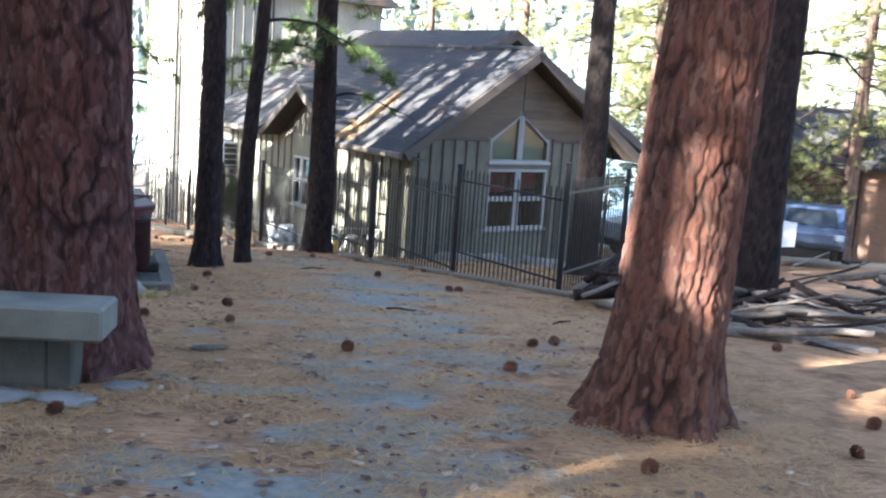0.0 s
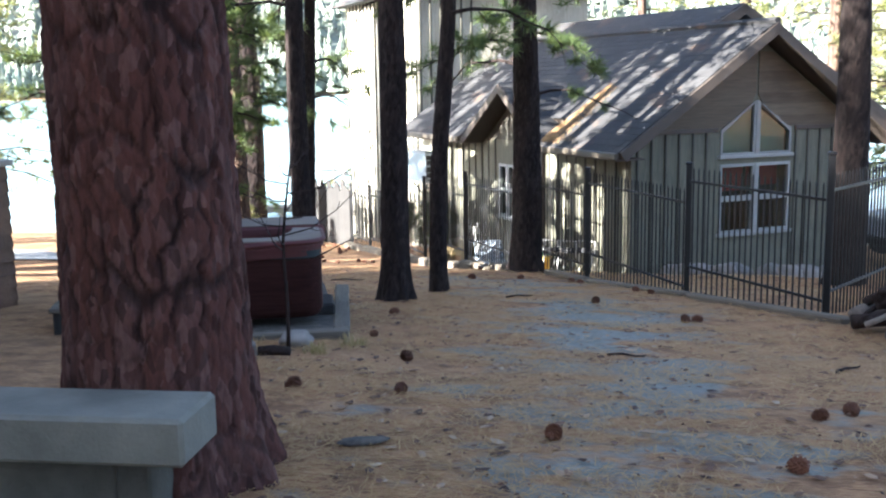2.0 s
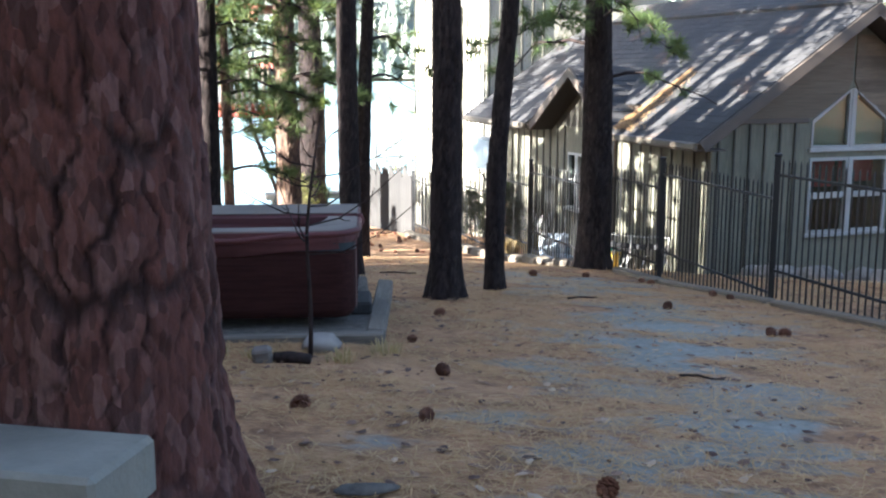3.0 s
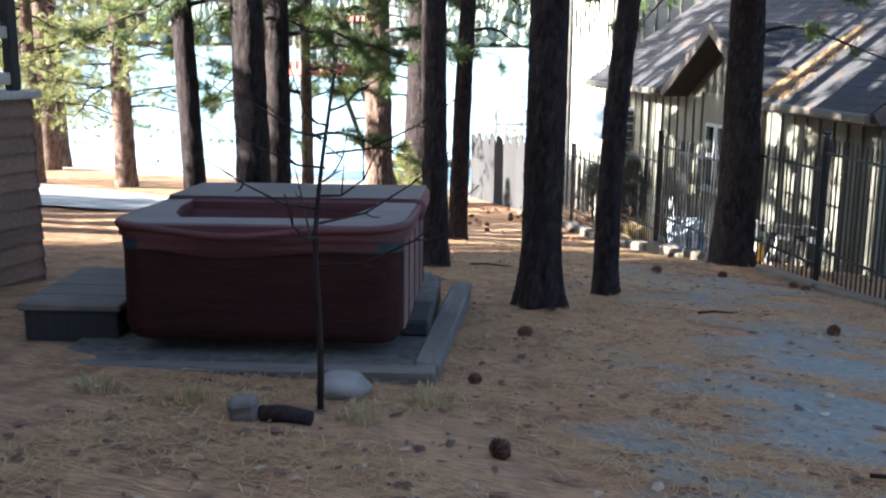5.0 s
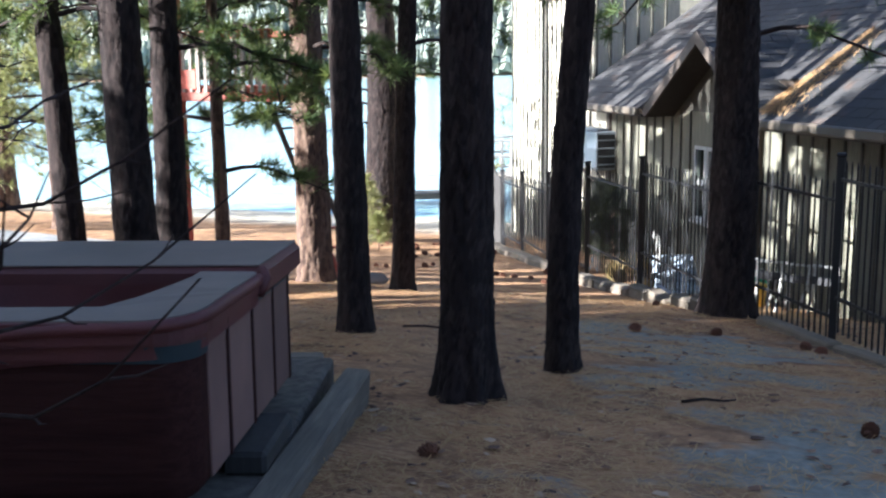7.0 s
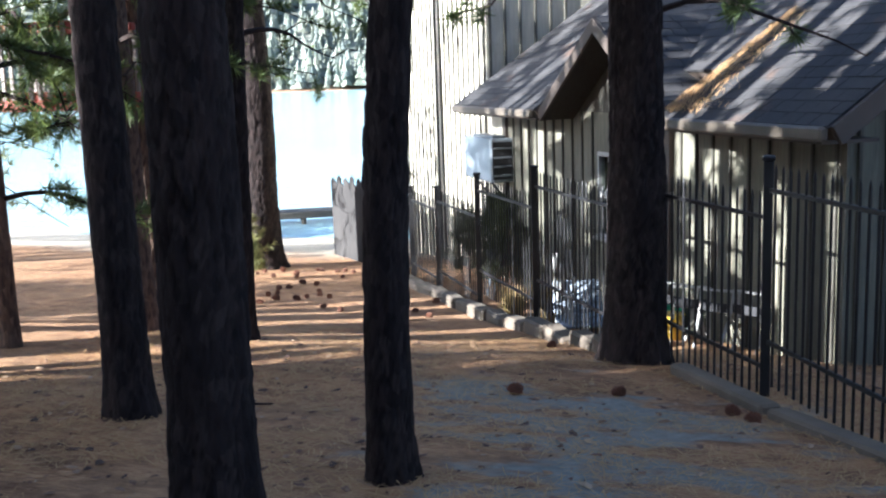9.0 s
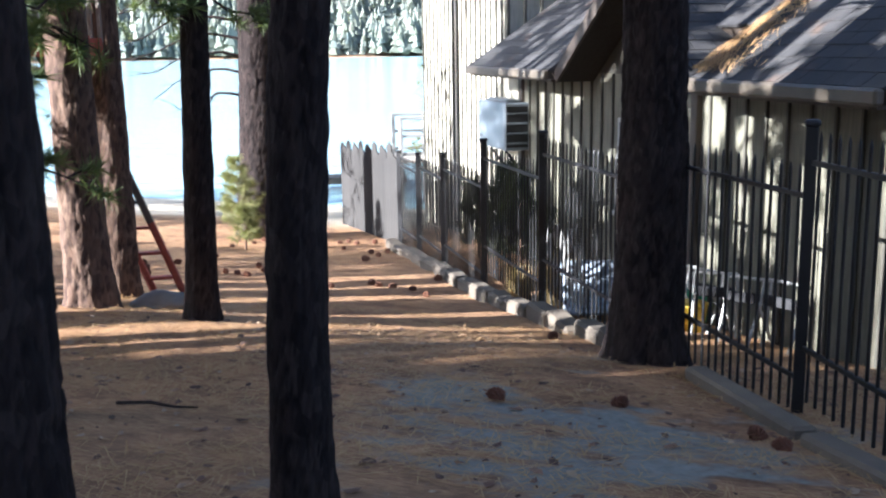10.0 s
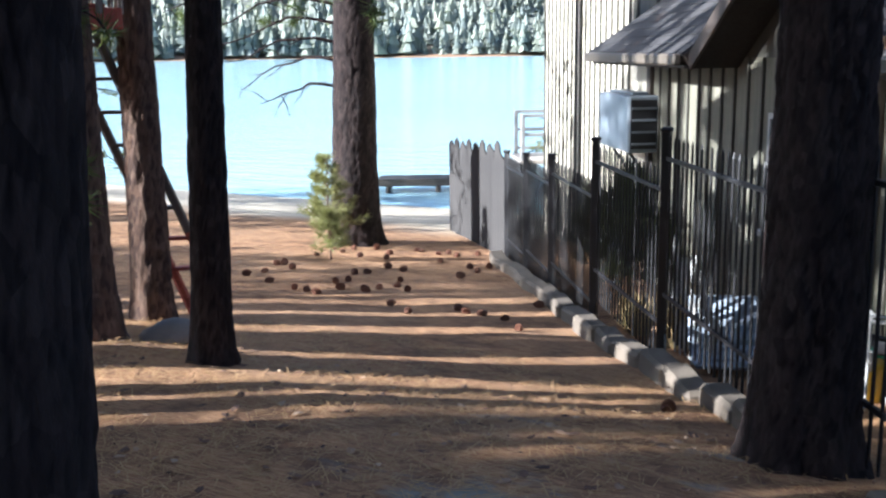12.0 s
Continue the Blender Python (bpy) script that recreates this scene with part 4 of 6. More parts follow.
def roof_needles():
    """Needles drifted into the valley beside the cross gable."""
    r = random.Random(14)
    g = Geo()
    for k in range(1500):
        f = r.random() ** 1.6
        u = 10.85 + 1.5 * f
        v = 18.16 - abs(r.gauss(0, 0.34)) * (1 - 0.6 * f)
        z = EAVE_Z + PITCH * (u - 10.78) + 0.03 + r.uniform(0, 0.03) * (1 - f)
        a, n = r.uniform(0, 6.28), r.uniform(0.04, 0.09)
        du, dv = math.cos(a) * n, math.sin(a) * n
        g.add([(u - du - dv * 0.08, v - dv + du * 0.08, z - du * PITCH), (u - du + dv * 0.08, v - dv - du * 0.08, z - du * PITCH), (u + du, v + dv, z + du * PITCH + 0.008)], [(0, 1, 2)])
    ob = new("roof_needles", g.mesh("roof_needles", LITTER))
    ob.matrix_world = HOUSE
    return tagged(ob, "drift of orange pine needles in the roof valley", "pine needles", kind="stuff")


roof_needles()

# second house behind, with a tall sunlit wall
house2 = thing("house", HOUSE, "tall board-and-batten house catching the low sun", "house")
HU, HV0, HV1, HT = 11.46, 25.75, 31.5, 4.3
part("front_wall", Geo().slab([(HU, BASE_Z - 0.6), (16.5, BASE_Z - 0.6), (16.5, HT), (HU, HT)], [], 0.16, pose(0, HV0, 0)), SUNLIT_SIDING, house2)
part("left_wall", Geo().slab([(-HV1, BASE_Z - 1), (-24.62, BASE_Z - 1), (-24.62, 0.6), (-25.92, 0.6), (-25.92, HT), (-HV1, HT)], [], 0.16, pose(HU, 0, 0, 0, 0, -90)), SUNLIT_SIDING, house2)
part("back_wall", Geo().slab([(HU, BASE_Z - 1), (16.5, BASE_Z - 1), (16.5, HT), (HU, HT)], [], 0.16, pose(0, HV1 - 0.16, 0)), SUNLIT_SIDING, house2)
part("roof", Geo().add([(HU - 0.4, HV0 - 0.3, HT - 0.1), (17, HV0 - 0.3, HT - 0.1), (17, HV1 + 0.4, HT - 0.1), (HU - 0.4, HV1 + 0.4, HT - 0.1), (14.2, HV0 - 0.3, 6.0), (14.2, HV1 + 0.4, 6.0)], [(0, 1, 4), (3, 5, 2), (0, 4, 5, 3), (1, 2, 5, 4), (0, 3, 2, 1)]), SHINGLES, house2)
tb = Geo().box((-0.025, -0.035, BASE_Z - 0.6), (0.025, 0, HT - 0.05), 0.006).mesh("batten", BATTEN)
for i in range(6):
    part("batten", tb, BATTEN, house2, m=pose(HU + 0.06 + 0.29 * i, HV0, 0))
for i in range(19):
    part("batten", tb, BATTEN, house2, m=pose(HU, HV0 + 0.1 + 0.31 * i, 0, 0, 0, -90))

# air conditioner on brackets
ac = thing("air_conditioner", HOUSE @ pose(11.35, 24.2, -0.52), "long pale sheet-metal air conditioner on the wall above the fence", "air conditioner")
part("casing", Geo().box((-0.4, 0, 0), (0.0, 1.4, 0.72), 0.02), METAL_WHITE, ac)
part("end_grille", Geo().box((-0.37, -0.014, 0.05), (-0.03, -0.002, 0.67), 0.004), DARK_METAL, ac)
for k in range(4):
    part("slat", Geo().box((-0.36, -0.026, 0.1 + 0.15 * k), (-0.04, -0.015, 0.13 + 0.15 * k), 0.003), METAL_WHITE, ac)
part("top_vent", Geo().box((-0.3, 0.2, 0.722), (-0.08, 1.2, 0.76), 0.01), METAL_WHITE, ac)
for y in (0.3, 1.1):
    part("bracket", Geo().tube([(-0.3, y, 0.0), (-0.01, y, -0.4)], 0.02, 6), DARK_METAL, ac)

# ---- iron fence and kerb ----
def along(points, step, first=0.0):
    """Points at even steps along a broken line, with the direction there."""
    out, left = [], first
    for (ax, ay), (bx, by) in zip(points, points[1:]):
        L = math.hypot(bx - ax, by - ay)
        s = left
        while s < L:
            out.append((ax + (bx - ax) * s / L, ay + (by - ay) * s / L, math.atan2(by - ay, bx - ax)))
            s += step
        left = s - L
    return out


fence = thing("fence", pose(0, 0, 0), "black wrought-iron picket fence in stepped panels", "fence")
PICKET = Geo().tube([(0, 0, -0.2), (0, 0, 1.36), (0, 0, 1.40)], [0.0108, 0.0108, 0.002], 6).mesh("picket", IRON)
FPOST = Geo().box((-0.035, -0.035, -0.3), (0.035, 0.035, 1.58), 0.006).mesh("post", IRON)
FCAP = Geo().box((-0.045, -0.045, 1.58), (0.045, 0.045, 1.62), 0.012).mesh("post_cap", IRON)


def panel(a, b, za, zb, gap=0.1):
    """A level panel between two posts; its top is flush with the lower post."""
    top = min(za, zb) + 1.56
    L = math.hypot(b[0] - a[0], b[1] - a[1])
    ang = math.degrees(math.atan2(b[1] - a[1], b[0] - a[0]))
    base = pose(a[0], a[1], top - 1.42, 0, 0, ang)
    n = max(2, round(L / gap))
    for i in range(1, n):
        part("picket", PICKET, IRON, fence, m=base @ pose(i * L / n, 0, 0.02))
    for z in (0.12, 1.22):
        part("rail", Geo().box((0.03, -0.014, z), (L - 0.03, 0.014, z + 0.032), 0.004), IRON, fence, m=base)


def fence_post(p, z):
    part("post", FPOST, IRON, fence, m=pose(p[0], p[1], z))
    part("post_cap", FCAP, IRON, fence, m=pose(p[0], p[1], z))


posts = [(2.39, 13.0), (1.0, 15.0), (-0.43, 17.54), (-1.45, 19.08), (-3.07, 21.47), (-4.3, 23.25), (-5.48, 24.98), (-6.4, 26.3), (-7.2, 27.4)]
pz = [-0.45, -0.72, -1.0, -1.2, -1.42, -1.68, -2.05, -2.2, -2.3]
for i, (p, z) in enumerate(zip(posts, pz)):
    fence_post(p, z)
    if i:
        panel(posts[i - 1], p, pz[i - 1], z)
back = [(2.39, 13.0), (3.6, 15.1), (4.8, 17.2), (6.0, 19.3)]
for i in (1, 2, 3):
    z = -0.62 - 0.16 * (i - 1)
    fence_post(back[i], z)
    panel(back[i - 1], back[i], z + 0.12, z, 0.105)

# plank fence at the lake end, with shade put into its dark colour
plank_fence = thing("plank_fence", pose(0, 0, 0), "weathered plank fence running down to the beach", "fence")
for i, (x, y, a) in enumerate(along([(-7.35, 27.6), (-9.9, 30.7)], 0.17)):
    h = 1.5 + 0.12 * ((i * 7) % 3) - 0.05 * (i % 2)
    g = Geo().slab([(-0.07, -0.2), (0.07, -0.2), (0.07, h - 0.08), (0.0, h), (-0.07, h - 0.08)], [], 0.025)
    part("plank", g, DARK_PLANK, plank_fence, m=pose(x, y, ground_z(x, y) + 0.05, 0, 0, math.degrees(a) + 20))

# kerb: long pale beams near, loose blocks further down
kerb = thing("kerb", pose(0, 0, 0), "pale kerb of beams and blocks along the fence", "kerb", kind="structure")
for a, b in (((2.62, 12.45), (1.12, 14.62)), ((1.1, 14.66), (-0.25, 16.95)), ((-0.27, 17.0), (-1.02, 18.3))):
    L = math.hypot(b[0] - a[0], b[1] - a[1])
    ang = math.degrees(math.atan2(b[1] - a[1], b[0] - a[0]))
    tilt = math.degrees(math.atan2(ground_z(*b) - ground_z(*a), L))
    part("beam", Geo().box((0.01, -0.08, -0.22), (L - 0.01, 0.08, 0.08), 0.02), KERB, kerb, m=pose(a[0] - 0.1, a[1] - 0.06, ground_z(*a), 0, -tilt, ang))
rr = random.Random(4)
for x, y, a in along([(-1.75, 19.35), (-2.9, 21.0), (-4.62, 23.47), (-7.4, 27.4)], 0.66):
    g = Geo().box((-0.315, -0.11, -0.2), (0.315, 0.11, 0.15 + rr.uniform(-0.03, 0.03)), 0.03)
    part("block", g, KERB, kerb, m=pose(x - 0.05 + rr.uniform(-0.03, 0.03), y, ground_z(x, y), rr.uniform(-3, 3), rr.uniform(-2, 5), math.degrees(a) + rr.uniform(-5, 5)))

# ---- hot tub on its timber-edged pad ----
TUB = pose(-2.46, 10.58, -0.20, -2.2, 0, 20)
TW, TD, TH = 1.74, 1.97, 0.74
tub = thing("hot_tub", TUB, "old maroon hot tub with a sagging vinyl rim and debris inside", "hot tub")


def rounded(w, d, r, inset=0.0, n=5):
    """A rounded rectangle from (-w, 0) to (0, d), pulled in by inset."""
    pts = []
    for cx, cy, a0 in ((-r, r, -90), (-r, d - r, 0), (-w + r, d - r, 90), (-w + r, r, 180)):
        for k in range(n + 1):
            a = radians(a0 + 90 * k / n)
            pts.append((cx + (r - inset) * math.cos(a), cy + (r - inset) * math.sin(a)))
    return pts


def ring_wall(levels):
    """A closed wall through stacked outlines (points, height)."""
    g, n = Geo(), len(levels[0][0])
    for pts, z in levels:
        g.v += [(x, y, z) if not callable(z) else (x, y, z(x, y)) for x, y in pts]
    for i in range(len(levels) - 1):
        for j in range(n):
            a, b = i * n + j, i * n + (j + 1) % n
            g.f.append((a, b, b + n, a + n))
    return g


o = rounded(TW, TD, 0.17)
body = ring_wall([(rounded(TW, TD, 0.17, 0.05), 0.0), (rounded(TW, TD, 0.17, 0.02), 0.03), (o, 0.08), (o, TH - 0.13)])
part("skirt", body, TUB_SKIRT, tub, "dark cedar skirt", True)
for y in (0.48, 0.92, 1.36, 1.74):
    part("side_rib", Geo().box((-0.012, y, 0.04), (0.012, y + 0.035, TH - 0.1), 0.006), TUB_SKIRT, tub)
# side panels coloured lighter for the light falling on that side
for y0, y1 in ((0.2, 0.47), (0.53, 0.91), (0.97, 1.35), (1.41, 1.73)):
    part("side_panel", Geo().box((-0.004, y0, 0.05), (0.008, y1, TH - 0.14), 0.004), plain("side_lit_cedar_panel", (0.15, 0.085, 0.07), 0.85), tub, "pinkish side panel, lightened for the light on that side")
part("shell_edge", ring_wall([(rounded(TW, TD, 0.17, -0.006), TH - 0.175), (rounded(TW, TD, 0.17, -0.01), TH - 0.11)]), TEAL, tub, "dark teal strip under the cover", True)
SEAM = 1.06
FLAT = Matrix(((1, 0, 0, 0), (0, 0, 1, 0), (0, -1, 0, 0), (0, 0, 0, 1)))


def dip(g):
    """The front half of the cover hangs into the tub."""
    g.v = [(x, y, z - 0.085 * math.exp(-((x + 1.0) / 0.55) ** 2) * math.exp(-((y - 0.2) / 0.4) ** 2) + 0.006 * math.sin(7 * x + 5 * y)) for x, y, z in g.v]
    return g


def front_edge(grow):
    """The front half's outline from its left seam end round to its right one."""
    out, r = [(-TW - grow, SEAM)], 0.19
    out += [(-TW - grow, SEAM - 0.1 * k) for k in range(1, 9)]
    out += [(-TW + r - (r + grow) * math.cos(radians(a)), r - (r + grow) * math.sin(radians(a))) for a in range(0, 91, 15)]
    out += [(-TW + r + (TW - 2 * r) * k / 14, -grow) for k in range(1, 14)]
    out += [(-r + (r + grow) * math.sin(radians(a)), r - (r + grow) * math.cos(radians(a))) for a in range(0, 91, 15)]
    return out + [(grow, SEAM - 0.1 * k) for k in range(8, -1, -1)]


HOLE = [(-0.26, SEAM), (-0.25, 0.88), (-0.28, 0.66), (-0.36, 0.47), (-0.5, 0.33), (-0.68, 0.24), (-0.88, 0.2), (-1.08, 0.2), (-1.28, 0.25), (-1.43, 0.36), (-1.53, 0.53), (-1.57, 0.76), (-1.57, SEAM)]
part("cover_flap", dip(Geo().slab(front_edge(0.012) + HOLE, [], 0.06, Matrix.Translation((0, 0, TH - 0.088)) @ FLAT)), TUB_LIP, tub, "lower fold of the maroon cover")
part("front_cover", dip(Geo().slab(front_edge(0.035) + HOLE, [], 0.08, Matrix.Translation((0, 0, TH - 0.004)) @ FLAT)), TUB_LIP, tub, "sunken maroon front half of the cover")
part("cover_top", dip(Geo().slab(front_edge(0.015) + HOLE, [], 0.01, Matrix.Translation((0, 0, TH + 0.007)) @ FLAT)), TUB_RIM, tub, "faded taupe vinyl top")
edge = Geo().tube([(x, y, TH - 0.02) for x, y in front_edge(0.03)], 0.026, 8)
part("cover_piping", dip(edge), TUB_LIP, tub, "", True)
back = Geo().box((-TW - 0.04, SEAM + 0.012, TH - 0.13), (0.04, TD + 0.04, TH + 0.022), 0.03)
part("back_cover", back, TUB_LIP, tub, "maroon rear half of the cover")
part("back_top", Geo().box((-TW - 0.015, SEAM + 0.03, TH + 0.022), (0.015, TD + 0.015, TH + 0.032), 0.004), TUB_RIM, tub, "faded taupe vinyl top")
part("seam_fold", Geo().tube([(0.035, SEAM - 0.07, TH - 0.1), (0.05, SEAM - 0.02, TH - 0.03), (0.03, SEAM + 0.0, TH + 0.015)], [0.02, 0.035, 0.03], 8), TUB_LIP, tub, "", True)
low = [(-0.9 + (x + 0.9) * 0.9, 0.7 + (y - 0.7) * 0.9) for x, y in HOLE]
basin = ring_wall([(HOLE, TH - 0.06), (HOLE, TH - 0.2), (low, TH - 0.5)])
basin.f.append(tuple(range(2 * len(HOLE), 3 * len(HOLE))))
part("basin", basin, TUB_LIP, tub, "maroon inner wall", True)
wat = Geo()
wat.add([(-0.9 + (x + 0.9) * 0.985, 0.7 + (y - 0.7) * 0.985, TH - 0.2) for x, y in HOLE], [tuple(range(len(HOLE)))])
part("water", wat, plain("stagnant_water", (0.05, 0.04, 0.03), 0.05, vary=0.4, bump=0.02), tub, "dark still water")
rd = random.Random(9)
for k in range(26):
    x, y = rd.uniform(-1.4, -0.42), rd.uniform(0.45, 0.98)
    s = rd.uniform(0.03, 0.08)
    part("debris", Geo().box((-s, -s * 0.6, 0), (s, s * 0.6, 0.03), 0.008), LITTER if k % 3 else PALE_ROCK, tub, m=pose(x, y, TH - 0.2, rd.uniform(-15, 15), 0, rd.uniform(0, 180)))

pad = thing("tub_pad", pose(-2.24, 10.46, -0.40, -2.2, 0, 21), "timber-edged gravel pad under the hot tub", "pad")
part("gravel_bed", Geo().box((-2.3, 0.06, -0.25), (-0.02, 2.9, 0.12), 0.02), GRAVEL, pad, "grey gravel")
part("front_beam", Geo().box((-2.42, -0.09, -0.2), (0.06, 0.05, 0.13), 0.015), GREY_TIMBER, pad)
part("side_plank", Geo().box((0, -0.07, -0.16), (2.5, 0.09, 0.13), 0.015), GREY_TIMBER, pad, "weathered grey plank", m=pose(0.0, 0.08, 0.0, 4, 0, 86))
part("back_beam", Geo().box((-2.42, 2.85, -0.2), (-0.1, 3.0, 0.13), 0.015), GREY_TIMBER, pad)
solo("wooden_block", Geo().box((-0.1, -0.3, 0), (0.1, 0.3, 0.11), 0.02), DARK_PLANK, pose(-2.72, 11.40, -0.32, -2, 0, 20), "short dark timber lying beside the hot tub", "timber")
step = thing("wooden_step", pose(-4.78, 10.55, -0.36, 0, 0, 20), "low grey wooden step beside the hot tub", "step")
for k in range(4):
    part("tread_board", Geo().box((-0.34, 0.27 * k - 0.45, 0.24), (0.34, 0.27 * k - 0.2, 0.29), 0.01), GREY_TIMBER, step)
part("front_board", Geo().box((-0.31, -0.42, 0.0), (0.31, -0.38, 0.24), 0.006), DARK_PLANK, step)
for x in (-0.31, 0.27):
    part("side_board", Geo().box((x, -0.4, 0.0), (x + 0.04, 0.58, 0.24), 0.006), TUB_SKIRT, step)


def rock_geo(seed, sx, sy, sz):
    r = np.random.RandomState(seed)
    bm = bmesh.new()
    bmesh.ops.create_icosphere(bm, subdivisions=3, radius=1.0)
    g = Geo()
    off = Vector(r.uniform(-50, 50, 3))
    for v in bm.verts:
        d = 1 + 0.28 * noise.noise(v.co * 1.3 + off) + 0.1 * noise.noise(v.co * 3.7 + off)
        g.v.append((v.co.x * d * sx, v.co.y * d * sy, v.co.z * d * sz))
    bm.verts.index_update()
    g.f = [tuple(v.index for v in f.verts) for f in bm.faces]
    bm.free()
    return g


# sapling tied to its stones
sap = thing("sapling", pose(-2.44, 9.57, ground_z(0, 9.57) - 0.03), "thin bare sapling with drooping twigs beside stones", "tree")
rs = np.random.RandomState(31)
stem = [(0.01 * math.sin(z * 4), 0.01 * math.cos(z * 3) - 0.01, z) for z in np.linspace(0, 1.75, 10)]
stem = [(x + 0.10 * max(0, p_z - 0.9), y + 0.05 * max(0, p_z - 0.9), p_z) for (x, y, p_z) in stem]
part("trunk", Geo().tube(stem, [0.0195 - 0.0013 * k for k in range(10)], 8), BARK_DARK, sap, smooth=True)
for k in range(12):
    z = 0.8 + 0.07 * k
    a = k * 2.4 + rs.uniform(-0.4, 0.4)
    ln = rs.uniform(0.45, 0.85) * (1.15 - 0.035 * k)
    d = np.array([math.cos(a), math.sin(a), 0])
    b = np.array([0.10 * max(0, z - 0.9), 0.05 * max(0, z - 0.9), z])
    pts = [b, b + d * ln * 0.3 + [0, 0, 0.04 * ln], b + d * ln * 0.62 + [0, 0, 0.2 * ln], b + d * ln + rs.normal(0, 0.03, 3) + [0, 0, 0.5 * ln]]
    tw = Geo().tube(pts, [0.0075, 0.006, 0.0045, 0.0025], 5, False)
    for q in range(2):
        p, e = pts[1 + q], d * 0.16 * ln + rs.normal(0, 0.08, 3) + [0, 0, 0.07]
        tw.tube([p, p + e * 0.5 + [0, 0, -0.01], p + e], [0.0045, 0.0035, 0.002], 4, False)
    part("twig", tw, BARK_DARK, sap)
solo("rock", rock_geo(1, 0.155, 0.13, 0.1), PALE_ROCK, pose(-2.50, 9.9, ground_z(0, 9.98) + 0.05, 0, 0, 20), "pale rounded rock in front of the hot tub", "rock", smooth=True)
solo("log", Geo().tube([(-0.12, 0, 0.045), (0, 0.01, 0.05), (0.14, 0.0, 0.04)], [0.04, 0.042, 0.036], 12), BARK_DARK, pose(-2.44, 9.22, ground_z(0, 9.22), 0, 0, 12), "short dark log at the foot of the sapling", "log", smooth=True)
solo("chunk_of_wood", Geo().box((-0.07, -0.06, -0.02), (0.07, 0.06, 0.12), 0.025), DEAD_WOOD, pose(-2.63, 9.18, ground_z(0, 9.18), 6, -8, 24), "broken grey chunk of wood beside the sapling", "wood")

# ---- stone bench ----
bench = thing("stone_bench", pose(-1.29, 5.27, ground_z(0, 5.3) - 0.02, 0, 0, 4), "heavy grey stone slab bench beside the big pine", "bench")
part("seat_slab", Geo().box((-1.9, 0.0, 0.345), (0.0, 0.40, 0.55), 0.018), CONCRETE, bench, "thick grey slab with a dark stained end")
part("base_block", Geo().box((-1.85, 0.14, -0.05), (-0.36, 0.36, 0.343), 0.015), BENCH_BASE, bench, "weathered base block")
part("base_pier", Geo().box((-0.355, 0.12, -0.05), (-0.2, 0.37, 0.342), 0.012), BENCH_BASE, bench)
for k, (x, y, sx, sy, a) in enumerate([(-1.98, 5.1, 0.34, 0.15, 5), (-1.45, 5.12, 0.2, 0.12, -12), (-1.22, 5.5, 0.13, 0.1, 25), (-2.7, 5.12, 0.36, 0.15, 0)]):
    solo("flagstone", rock_geo(50 + k, sx, sy, 0.035), ROCK, pose(x, y, ground_z(x, y) + 0.006, 0, 0, a), "flat grey flagstone half buried in needles", "stone", "flagstones by the bench", smooth=True)
solo("bark_slab", rock_geo(58, 0.13, 0.06, 0.02), GRAVEL, pose(-0.98, 6.72, ground_z(0, 6.72) + 0.015, 0, 0, 20), "dark flat piece of bark on the litter", "bark", smooth=True)

# ---- lap-sided house with a deck, up the slope ----
lodge = thing("house", pose(0, 0, 0), "brown lap-sided house with a railed deck", "house")
LX, LY, LT = -6.6, 11.9, 1.10
part("east_wall", Geo().box((LX - 0.16, -4.0, -1.4), (LX, LY, LT)), LOG_SIDING, lodge)
part("north_wall", Geo().box((-10.5, LY - 0.16, -1.4), (LX - 0.17, LY, LT)), LOG_SIDING, lodge)
for k in range(12):
    z = -0.75 + 0.155 * k
    part("lap_board", Geo().add([(LX, 0, z), (LX + 0.035, 0, z), (LX + 0.008, 0, z + 0.158), (LX, LY + 0.03, z), (LX + 0.035, LY + 0.03, z), (LX + 0.008, LY + 0.03, z + 0.158)], [(0, 1, 2), (5, 4, 3), (0, 3, 4, 1), (1, 4, 5, 2)]), LOG_SIDING, lodge)
    part("lap_board", Geo().add([(-10.5, LY, z), (-10.5, LY + 0.035, z), (-10.5, LY + 0.008, z + 0.158), (LX + 0.03, LY, z), (LX + 0.03, LY + 0.035, z), (LX + 0.03, LY + 0.008, z + 0.158)], [(2, 1, 0), (3, 4, 5), (1, 4, 3, 0), (2, 5, 4, 1)]), LOG_SIDING, lodge)
part("deck_floor", Geo().box((-10.5, -4, LT), (LX + 0.08, LY + 0.08, LT + 0.07), 0.01), DECK_WOOD, lodge)
RAILP = Geo().box((-0.05, -0.05, 0), (0.05, 0.05, 2.6), 0.01).mesh("deck_post", IRON)
for x, y in ((LX - 0.08, LY - 0.08), (LX - 0.08, LY - 3.0), (LX - 3.2, LY - 0.08), (LX - 3.9, LY - 0.08), (LX - 0.08, LY - 6.0)):
    part("deck_post", RAILP, IRON, lodge, m=pose(x, y, LT + 0.07))
BAL = Geo().box((-0.018, -0.018, 0), (0.018, 0.018, 0.8), 0.004).mesh("baluster", DECK_WOOD)
for z in (0.12, 0.5, 0.86):
    part("rail", Geo().box((LX - 0.11, 2, LT + z), (LX - 0.05, LY, LT + z + 0.1), 0.01), DECK_WOOD, lodge)
    part("rail", Geo().box((-10.4, LY - 0.11, LT + z), (LX - 0.12, LY - 0.05, LT + z + 0.1), 0.01), DECK_WOOD, lodge)
for k in range(34):
    part("baluster", BAL, DECK_WOOD, lodge, m=pose(LX - 0.085, LY - 0.25 - 0.13 * k, LT + 0.1))
    if k < 29:
        part("baluster", BAL, DECK_WOOD, lodge, m=pose(LX - 0.25 - 0.13 * k, LY - 0.085, LT + 0.1))
